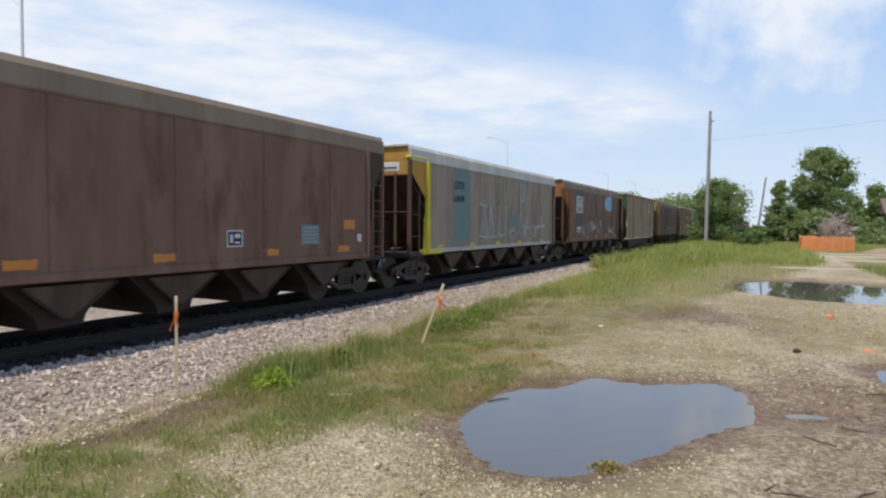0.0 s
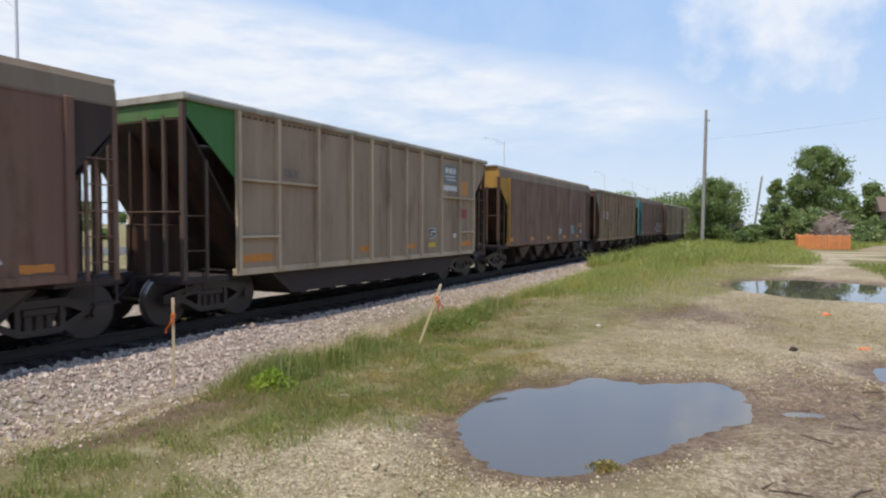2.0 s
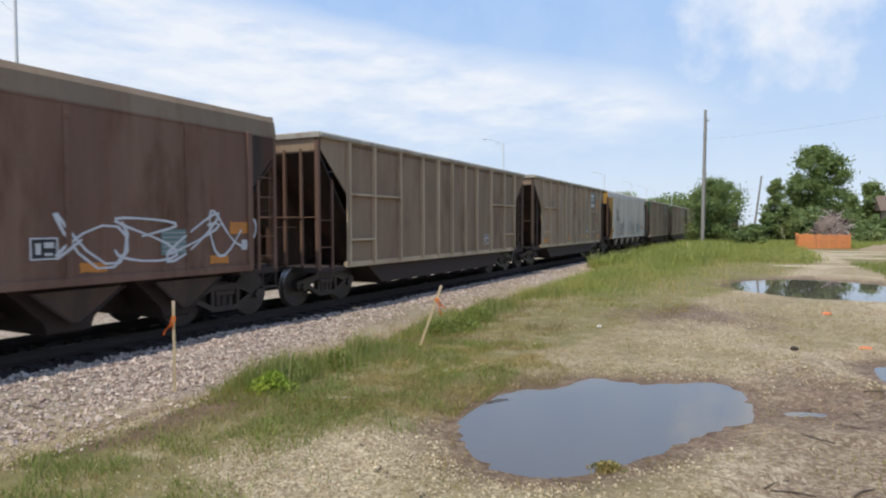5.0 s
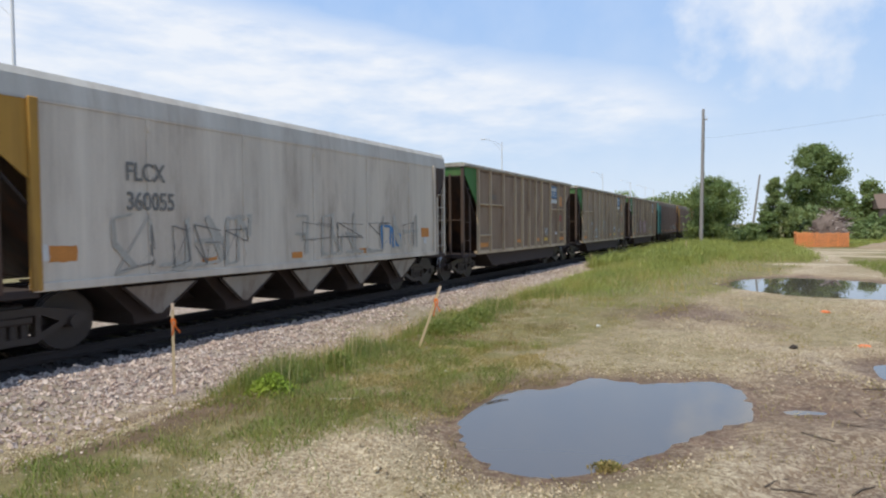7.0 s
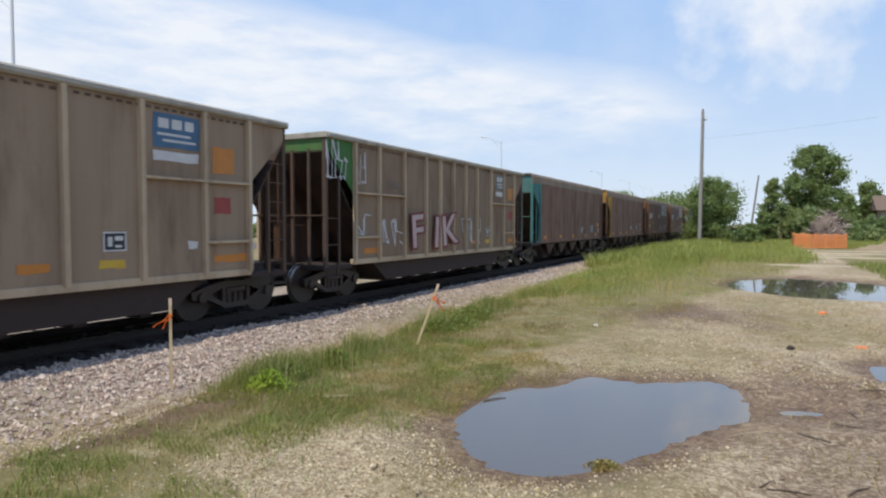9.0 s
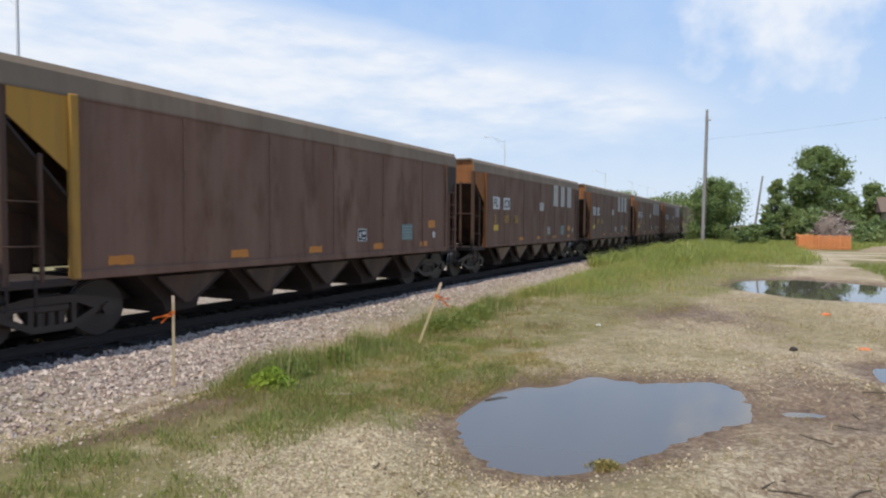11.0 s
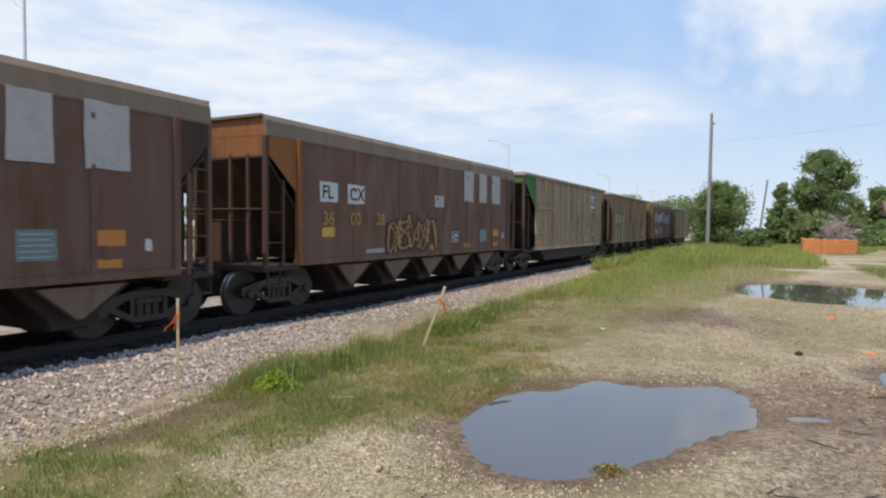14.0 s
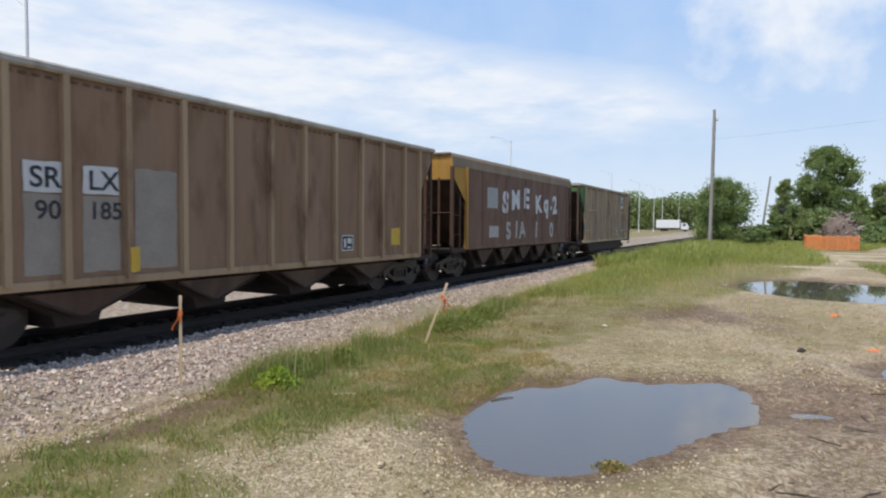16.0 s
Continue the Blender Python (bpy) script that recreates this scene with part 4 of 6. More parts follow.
def gable_marks(car, n):
    """White boxes with letters, yellow numbers and pale squares on the dark orange-ended cars."""
    lettered_box(car, "FL", 2.80, 3.44, 2.37, 2.81, 0.42)
    lettered_box(car, "CX", 3.82, 4.49, 2.36, 2.81, 0.42)
    for text, y in zip(n, (2.90, 3.92, 4.98)):
        letters(text, 0.42, M["worn_yellow"], car, HALF + 0.020, y, 1.86)
    patch(car, M["yellow_mark"], 2.90, 3.34, 1.58, 1.80, "painted_patch")
    for a, b, c, d in ((10.02, 10.72, 2.65, 3.63), (11.18, 11.80, 2.66, 3.63), (12.25, 12.98, 2.65, 3.64), (8.05, 8.62, 2.41, 2.76)):
        patch(car, M["chalk"], a, b, c, d, "painted_patch", HALF + 0.021, "chalky white painted square")
    stencil(car, 9.22, 9.62, 1.36, 1.68)
    striped(car, 11.28, 11.84, 1.32, 1.76)
    patch(car, M["orange_mark"], 12.40, 12.90, 1.50, 1.74, "painted_patch")
    patch(car, M["white"], 13.25, 13.38, 1.42, 1.60, "painted_patch")
    for y in (5.6, 7.8, 10.05, 12.4):
        strip(car, M["orange_mark"], y, y + 0.44, 1.17, 1.30)


def smooth_marks(car, shift=0.0):
    """The stencils that the smooth-sided cars have in common."""
    stencil(car, 9.12 + shift, 9.50 + shift, 1.38, 1.69)
    striped(car, 11.15 + shift, 11.72 + shift, 1.37, 1.80)
    patch(car, M["orange_mark"], 12.62 + shift, 13.04 + shift, 1.70, 1.92, "painted_patch")
    patch(car, M["white"], 13.15, 13.30, 1.40, 1.58, "painted_patch")
    for y in (3.0, 5.4, 7.6, 10.05, 12.4):
        strip(car, M["orange_mark"], y, y + 0.42, 1.17, 1.31)


M["worn_yellow"] = plain("worn_yellow_paint", (0.44, 0.26, 0.05), 0.7, 0, 0.6, 3)
M["chalk"] = plain("dusty_white_paint", (0.47, 0.43, 0.39), 0.8, 0, 0.4, 3)
M["red_mark"] = plain("faded_red_paint", (0.32, 0.06, 0.05), 0.7, 0, 0.4, 5)
M["black_faded"] = plain("faded_black_paint", (0.19, 0.175, 0.155), 0.8, 0, 0.5)
M["blue_sign"] = plain("faded_blue_paint", (0.07, 0.15, 0.25), 0.7, 0, 0.5, 3)
M["grey_sign"] = plain("washed_out_grey_paint", (0.20, 0.21, 0.20), 0.8, 0, 0.5, 3)
M["pale_spray"] = plain("pale_spray_paint", (0.42, 0.40, 0.37), 0.8, 0, 0.5, 3)
M["white_spray"] = plain("white_spray_paint", (0.60, 0.60, 0.60), 0.7, 0, 0.35, 4)
M["maroon_spray"] = plain("maroon_spray_paint", (0.20, 0.03, 0.03), 0.7, 0, 0.3, 4)
M["pink_spray"] = plain("pale_pink_spray_paint", (0.52, 0.40, 0.38), 0.7, 0, 0.5, 4)
M["grey_spray"] = plain("washed_grey_spray_paint", (0.44, 0.40, 0.335), 0.8, 0, 0.5, 4)
M["gold_spray"] = plain("gold_spray_paint", (0.40, 0.25, 0.075), 0.7, 0, 0.5, 3)
M["violet_spray"] = plain("dull_violet_spray_paint", (0.085, 0.026, 0.024), 0.7, 0, 0.4, 4)
M["blue_spray"] = plain("blue_spray_paint", (0.08, 0.22, 0.42), 0.7, 0, 0.4, 4)
M["dull_spot"] = plain("faded_tan_patch", (0.31, 0.265, 0.215), 0.8, 0, 0.4, 3)
M["dull_teal"] = plain("dull_dark_teal_paint", (0.105, 0.095, 0.088), 0.8, 0, 0.5, 3)

train = [c for c, _, _ in CARS]
for k, shift in ((0, 0.95), (1, 0.95), (2, 1.02), (3, 0.95), (4, 1.4), (5, 0.28), (6, 0.9), (8, 0.95), (9, 1.05), (10, 0.95), (11, 0.95), (12, 0.62), (13, 0.9), (14, 0.94),
                 (15, 0.6), (16, 0.53), (17, 0.75), (18, 0.67), (19, 0.95), (20, 1.06), (21, 0.3), (22, 0.95)):
    SHIFT[train[k].name] = (1.055, shift)
for k in (15, 16, 17, 18):
    stretch = (CARS[k][2] - 7.78) / 7.22
    SHIFT[train[k].name] = (stretch, stretch * 2.80 - 2.38)
smooth_marks(train[0])
coal_heap(train[3], 8.9, 4.12, 0.8)
coal_heap(train[16], 10.2, 4.06, 0.7)
coal_heap(train[17], 9.8, 4.02, 0.9)
# the grey-green car with the yellow end
c = train[1]
stencil(c, 8.87, 9.30, 1.38, 1.69)
patch(c, M["teal_patch"], 8.76, 9.55, 1.80, 2.19, "painted_patch")
patch(c, M["teal_patch"], 4.12, 5.32, 1.27, 3.60, "painted_patch", label="tall fresh teal panel")
letters("CITX", 0.34, M["black_paint"], c, HALF + 0.020, 4.14, 2.95)
letters("610698", 0.28, M["black_paint"], c, HALF + 0.020, 4.08, 2.55)
for y in (3.1, 5.35, 7.51, 9.72, 12.31):
    strip(c, M["yellow_mark"], y, y + 0.42, 1.10, 1.22)
block_scrawl(c, M["pale_spray"], 6.0, 8.5, 1.42, 2.50, 3, 5, 0.10, "pale sprayed outlines", HALF + 0.018)
block_scrawl(c, M["pale_spray"], 9.8, 13.0, 1.38, 2.15, 5, 2, 0.10, "pale sprayed outlines", HALF + 0.018)
block_scrawl(c, M["pale_spray"], 9.9, 10.35, 2.1, 3.5, 1, 12, 0.13, "", HALF + 0.022)
stake_y = NOSE + POCKET
part("corner_cover", box((HALF - 0.05, stake_y - 0.09, 2.1), (HALF + 0.058, stake_y + 0.09, 3.74), 0.01), P_LEMON, c, "bright yellow stake")
part("corner_cover", box((HALF - 0.06, stake_y - 0.14, 1.0), (HALF + 0.064, stake_y + 0.12, 2.1), 0.012), P_LEMON, c, "bright yellow foot of the stake")
part("corner_cover", box((HALF - 0.1, stake_y - 0.3, 0.98), (HALF + 0.05, stake_y + 0.9, 1.12), 0.01), P_LEMON, c, "bright yellow sill end")
part("corner_cover", box((HALF - 0.16, NOSE - 0.03, 3.78), (HALF + 0.006, NOSE + POCKET + 0.05, 3.86), 0.02), P_LEMON, c, "bright yellow top corner")
part("end_label", box((0.55, NOSE + 0.018, 3.42), (1.15, NOSE + 0.028, 3.68), 0.003), M["white"], c, "white label with dark marks")
for k in range(5):
    part("label_mark", box((0.64 + 0.09 * k, NOSE + 0.012, 3.47), (0.70 + 0.09 * k, NOSE + 0.019, 3.55)), M["black_paint"], c)
# the rusty car with the white number panel
c = train[2]
patch(c, M["dull_teal"], 3.83, 4.97, 1.56, 3.66, "painted_patch", HALF + 0.004)
patch(c, M["white"], 3.76, 4.89, 2.47, 3.33, "letter_panel", HALF + 0.019, "white panel with black letters")
letters("CITX", 0.44, M["black_paint"], c, HALF + 0.024, 3.88, 2.94, "lettering", 0.85)
letters("610700", 0.40, M["black_paint"], c, HALF + 0.024, 3.86, 2.54, "lettering", 0.70)
patch(c, M["white"], 3.95, 4.71, 1.47, 1.75, "letter_panel")
bm = bmesh.new()
for k in range(5):
    add_box(bm, (HALF + 0.006, 3.20 + 0.14 * k, 1.55), (HALF + 0.011, 3.20 + 0.14 * k + 0.09, 1.63 + 0.1 * (k % 2)))
part("stencil", bm, M["maroon_spray"], c)
for args in ((5.15, 5.95, 1.35, 1.85, 2, 21), (6.35, 8.05, 1.70, 2.02, 6, 22), (6.5, 7.7, 1.50, 1.74, 4, 26), (8.16, 9.07, 1.38, 2.10, 2, 23), (10.96, 12.23, 1.34, 1.70, 5, 24)):
    block_scrawl(c, M["white_spray"], *args, 0.035, "white sprayed scrawl")
patch(c, M["sky_paint"], 10.28, 11.57, 2.71, 3.62, "painted_patch", label="ragged light blue paint patch")
patch(c, M["sky_paint"], 9.95, 10.3, 2.85, 3.4, "painted_patch")
scrawl(c, M["white_spray"], 9.9, 10.4, 2.85, 3.4, 2, 25, 0.03)
for y in (5.57, 7.70, 10.0, 12.44):
    strip(c, M["orange_mark"], y, y + 0.45, 1.15, 1.27)
# panelled cars
for k, paint in ((3, M["grey_sign"]), (8, M["grey_sign"]), (10, M["blue_sign"]), (11, M["blue_sign"]), (12, M["grey_sign"]), (19, M["grey_sign"]), (22, M["grey_sign"])):
    sign_board(train[k], CARS[k][2] - 3.66, paint)
    strip(train[k], M["orange_mark"], 2.72, 3.55, 1.10, 1.24)
block_scrawl(train[11], M["pale_spray"], 4.6, 8.3, 1.15, 2.05, 5, 31, 0.07, "washed-out sprayed scrawl")
c = train[12]
for text, y, turn in (("F", 4.90, 5), ("I", 6.18, -4), ("K", 6.75, 6)):
    letters(text, 1.30, M["maroon_spray"], c, HALF + 0.088, y, 1.17, "graffiti", 1.25, 0.055, turn)
    letters(text, 1.30, M["pink_spray"], c, HALF + 0.094, y, 1.17, "graffiti", 1.25, 0.010, turn)
for args in ((1.26, 2.06, 2.93, 3.75, 4, 41), (2.33, 2.76, 2.85, 3.58, 2, 42), (2.37, 3.00, 1.59, 2.02, 2, 43), (3.51, 4.58, 1.33, 1.92, 3, 44), (8.2, 9.8, 1.2, 2.0, 4, 45)):
    block_scrawl(c, M["white_spray"], *args, 0.035, "white sprayed scrawl")
# smooth brown cars
for k in (4, 6, 13, 14):
    smooth_marks(train[k], 0.25)
scrawl(train[6], M["white_spray"], 9.8, 13.4, 1.2, 2.1, 4, 51, 0.05, "white sprayed scrawl")
# ribbed lettered cars
for k, shift, number in ((5, -0.55, None), (20, 0.0, ("90", "185"))):
    c = train[k]
    lettered_box(c, "SR", 3.42 + shift, 3.94 + shift, 2.22, 2.64, 0.40)
    lettered_box(c, "LX", 4.22 + shift, 4.76 + shift, 2.22, 2.63, 0.40)
    stencil(c, 10.22 + shift * 0.7, 10.66 + shift * 0.7, 1.18, 1.54)
    patch(c, M["yellow_mark"], 12.30 + shift * 0.7, 12.72 + shift * 0.7, 1.25, 1.70, "reflector_strip")
    patch(c, M["yellow_mark"], 4.9 + shift, 5.05 + shift, 1.05, 1.43, "reflector_strip", HALF + 0.095)
    if number:
        for text, y in zip(number, (3.56, 4.30)):
            letters(text, 0.36, M["black_paint"], c, HALF + 0.009, y, 1.86)
        for y, wide, tall in ((3.42, 0.58, 2.20), (4.22, 0.56, 2.20), (5.04, 0.76, 2.65)):
            patch(c, M["dull_spot"], y, y + wide, 1.09, tall, "painted_patch", HALF + 0.004)
stencil(train[7], 10.2, 10.6, 1.2, 1.52)
# the light grey car
c = train[9]
letters("FLCX", 0.40, M["black_faded"], c, HALF + 0.020, 3.94, 2.60, "lettering", 0.75)
letters("360055", 0.40, M["black_faded"], c, HALF + 0.020, 3.94, 2.14, "lettering", 0.75)
patch(c, M["orange_mark"], 2.77, 3.16, 1.38, 1.61, "painted_patch")
patch(c, M["white"], 2.60, 2.76, 1.41, 1.64, "painted_patch")
block_scrawl(c, M["grey_spray"], 3.70, 6.60, 1.20, 2.02, 4, 61, 0.09, "faded grey sprayed outlines", HALF + 0.018)
block_scrawl(c, M["black_faded"], 3.78, 6.50, 1.25, 1.85, 4, 65, 0.022, "faded black sprayed outlines", HALF + 0.026)
block_scrawl(c, M["grey_spray"], 7.72, 12.99, 1.25, 2.12, 6, 62, 0.09, "", HALF + 0.018)
block_scrawl(c, M["black_faded"], 7.9, 12.8, 1.3, 1.9, 4, 66, 0.02, "", HALF + 0.026)
block_scrawl(c, M["blue_spray"], 11.06, 12.05, 1.32, 1.85, 2, 63, 0.08, "blue sprayed scrawl")
patch(c, M["orange_mark"], 13.16, 13.60, 1.54, 1.80, "painted_patch")
patch(c, M["white"], 13.3, 13.45, 1.35, 1.52, "painted_patch")
for y in (5.38, 7.7, 10.1):
    strip(c, M["orange_mark"], y, y + 0.32, 1.20, 1.32)
# dark cars with orange ends
for k, n in ((15, ("3", "00", "56")), (16, ("3", "00", "86")), (17, ("36", "00", "66")), (18, ("36", "00", "38"))):
    gable_marks(train[k], n)
patch(train[17], M["grey_patch"], 3.43, 3.55, 1.35, 3.62, "painted_patch", HALF + 0.021, "narrow upright pale strip", raw=True)
scrawl(train[18], M["gold_spray"], 5.6, 8.1, 1.18, 2.12, 5, 72, 0.065, "gold and violet sprayed scrawl", HALF + 0.022)
scrawl(train[18], M["violet_spray"], 5.64, 8.14, 1.18, 2.10, 5, 72, 0.34, "", HALF + 0.006)
patch(train[18], M["grey_patch"], 4.6, 5.4, 1.17, 1.27, "painted_patch")
# the dark car with white sprayed letters
c = train[21]
patch(c, M["grey_patch"], 3.5, 4.4, 2.38, 3.1, "painted_patch")
for k, (text, y) in enumerate((("S", 4.80), ("M", 5.72), ("E", 6.98), ("K", 8.35), ("q", 9.35), (".", 10.25), ("2", 10.6))):
    letters(text, 1.05 - 0.08 * (k % 2), M["white_spray"], c, HALF + 0.012, y, 2.30 + 0.10 * (k % 3), "graffiti", 1.15, 0.045, (-6, 3, -2, 5, -4, 0, 6)[k])
for k, (text, y) in enumerate((("S", 5.2), ("I", 6.1), ("A", 6.55), ("1", 8.2), ("0", 10.2))):
    letters(text, 0.85, M["pale_spray"], c, HALF + 0.012, y, 1.28 + 0.06 * (k % 2), "graffiti", 1.2, 0.035, (4, -3, 5, -5, 3)[k])
patch(c, M["pale_spray"], 3.7, 4.5, 1.35, 1.75, "painted_patch")

# ---------------------------------------------------------------- stones and grass
rng = np.random.default_rng(7)
CUBE = np.array([(a, b, c) for a in (-1, 1) for b in (-1, 1) for c in (-1, 1)], dtype=float)
CUBE_FACES = np.array([(0, 1, 3, 2), (4, 6, 7, 5), (0, 4, 5, 1), (2, 3, 7, 6), (0, 2, 6, 4), (1, 5, 7, 3)])


def stones(name, places, sizes, mat, label, category):
    """Broken stones, each a lopsided block of its own size and turn."""
    n = len(places)
    shape = CUBE[None] * (1 + rng.uniform(-0.45, 0.25, (n, 8, 3)))
    shape *= (sizes[:, None] * rng.uniform(0.55, 1.2, (n, 3)))[:, None, :]
    a = rng.normal(size=(n, 4))
    a /= np.linalg.norm(a, axis=1)[:, None]
    w, x, y, z = a.T
    rot = np.stack([np.stack([1 - 2 * (y * y + z * z), 2 * (x * y - z * w), 2 * (x * z + y * w)], -1),
                    np.stack([2 * (x * y + z * w), 1 - 2 * (x * x + z * z), 2 * (y * z - x * w)], -1),
                    np.stack([2 * (x * z - y * w), 2 * (y * z + x * w), 1 - 2 * (x * x + y * y)], -1)], 1)
    verts = np.einsum("nij,nkj->nki", rot, shape) + places[:, None, :]
    faces = (CUBE_FACES[None] + 8 * np.arange(n)[:, None, None]).reshape(-1, 4)
    ob = soup(name, verts.reshape(-1, 3).tolist(), faces.tolist(), mat)
    return tagged(ob, label, category, kind="stuff")


def stone_material(name, dark, light, tint):
    m, n = material(name)
    r = n.add("ShaderNodeNewGeometry").outputs["Random Per Island"]
    col = n.mix(r, dark, light)
    col = n.mix(n.ramp(n.noise(n.coord(), 3.0, 4.0), 0.4, 0.65, 0.0, 0.45), col, tint)
    n.surface(color=col, rough=0.9, spec=0.2, normal=n.bump(n.noise(n.coord(), 60.0), 0.4, 0.01))
    return m


M["ballast"] = stone_material("crushed_ballast", (0.225, 0.160, 0.135), (0.74, 0.62, 0.52), (0.42, 0.295, 0.235))
# near-black stones that hold the train's shadow in their colour
M["ballast_dark"] = stone_material("shaded_ballast", (0.025, 0.021, 0.019), (0.075, 0.060, 0.052), (0.035, 0.027, 0.023))
M["pebble"] = stone_material("limestone_pebbles", (0.26, 0.195, 0.125), (0.64, 0.54, 0.375), (0.46, 0.36, 0.23))


def scatter(count, x0, x1, y0, y1, power=1.0):
    x = rng.uniform(x0, x1, count)
    y = y0 + (y1 - y0) * rng.uniform(0, 1, count) ** power
    return x, y


def lay_stones():
    x, y = scatter(62000, -9.36, -5.3, 0.5, 36, 1.7)
    keep = [(a, b) for a, b in zip(x, y) if random.random() > 0.975 * smooth(-8.6, -6.7, a + 0.03 * b + 1.3 * noise.noise((a * 0.6, b * 0.6, 7)))]
    size = np.array([random.uniform(0.008, 0.020) * random.choice((1, 1, 1, 1.6)) for _ in keep])
    stones("ballast", np.array([(a, b, height(a, b) + 0.008) for a, b in keep]), size, M["ballast"], "grey-pink crushed stone ballast beside the rails", "ballast")
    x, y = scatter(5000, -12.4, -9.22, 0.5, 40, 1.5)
    stones("ballast", np.array([(a, b, height(a, b) + 0.01) for a, b in zip(x, y) if abs(abs(a - TRACK_X) - 0.75) > 0.15]), rng.uniform(0.020, 0.045, 5000)[:sum(abs(abs(a - TRACK_X) - 0.75) > 0.15 for a in x)], M["ballast_dark"], "crushed stone ballast between the ties, coloured dark as train shade", "ballast")
    x, y = scatter(135000, -7.6, 4.2, 2.0, 19, 1.7)
    keep = [(a, b) for a, b in zip(x, y) if puddle_edge(a, b) > 0.25 and random.random() > 0.9 * turf_at(*lot(a, b)) and random.random() > 0.98 * smooth(-0.8, 0.1, a) * (1 - smooth(7.5, 10, b)) and noise.noise((a * 0.7, b * 0.5, 6)) + 0.6 * noise.noise((a * 2.1, b * 2.1, 16)) + 0.35 * smooth(5.5, 3.5, b) + 0.9 * bare(*lot(a, b)) + random.uniform(-0.4, 0.4) > 0.05]
    size = np.array([random.choice((0.004, 0.005, 0.006, 0.008, 0.011)) * random.uniform(0.7, 1.3) for _ in keep])
    stones("gravel", np.array([(a, b, height(a, b) + 0.003) for a, b in keep]), size, M["pebble"], "pale limestone pebbles pressed into the lot", "gravel")


lay_stones()


def blades(name, roots, tall, wide, lean, mat, label, category="grass"):
    """Single grass blades: tapered, bent strips of two segments."""
    n = len(roots)
    turn = rng.uniform(0, math.tau, n)
    side = np.stack([np.cos(turn), np.sin(turn), np.zeros(n)], 1) * wide[:, None] / 2
    bow = rng.uniform(0, math.tau, n)
    tip = np.stack([np.cos(bow), np.sin(bow), np.zeros(n)], 1) * (lean * rng.uniform(0.2, 1.0, n))[:, None] * tall[:, None]
    up = np.zeros((n, 3))
    up[:, 2] = tall
    v = np.stack([roots - side, roots + side, roots + 0.55 * up + 0.3 * tip + 0.75 * side, roots + 0.55 * up + 0.3 * tip - 0.75 * side, roots + up * 0.95 + tip], 1)
    k = 5 * np.arange(n)
    faces = [f for i in k.tolist() for f in ((i, i + 1, i + 2, i + 3), (i + 3, i + 2, i + 4))]
    return tagged(soup(name, v.reshape(-1, 3).tolist(), faces, mat), label, category, kind="stuff")


def sow(count, x0, x1, y0, y1, chance, power=1.0):
    x, y = scatter(count, x0, x1, y0, y1, power)
    spots = [unlot(a, b) for a, b in zip(x, y) if random.random() < chance(a, b)]
    spots = [(a, b) for a, b in spots if puddle_edge(a, b) > 0.12 and a > TRACK_X + 2.4]
    return np.array([(a, b, height(a, b) - 0.01) for a, b in spots])


def thick(x, y):
    """Where the tall grass strip beside the ballast stands."""
    m = x + 5.35 + 0.35 * noise.noise((y * 0.6, 3.1, 0))
    band = math.exp(-(m / 0.55) ** 2) * smooth(4.9, 5.6, y) * (1 - smooth(13.0, 14.2, y) * (1 - smooth(15.2, 16.2, y)))
    far = smooth(14.5, 17, y) * smooth(-6.6, -5.9, x) * (1 - smooth(-5.0 + 0.08 * (y - 15), -1.6 + 0.15 * (y - 15), x + 0.9 * noise.noise((x * 0.5, y * 0.4, 23))))
    band *= 1 - 0.8 * smooth(7.6, 8.2, y) * (1 - smooth(9.0, 9.6, y))
    return max(band * (0.45 + 0.55 * smooth(-0.3, 0.2, noise.noise((x * 1.1, y * 0.8, 12)))), far)


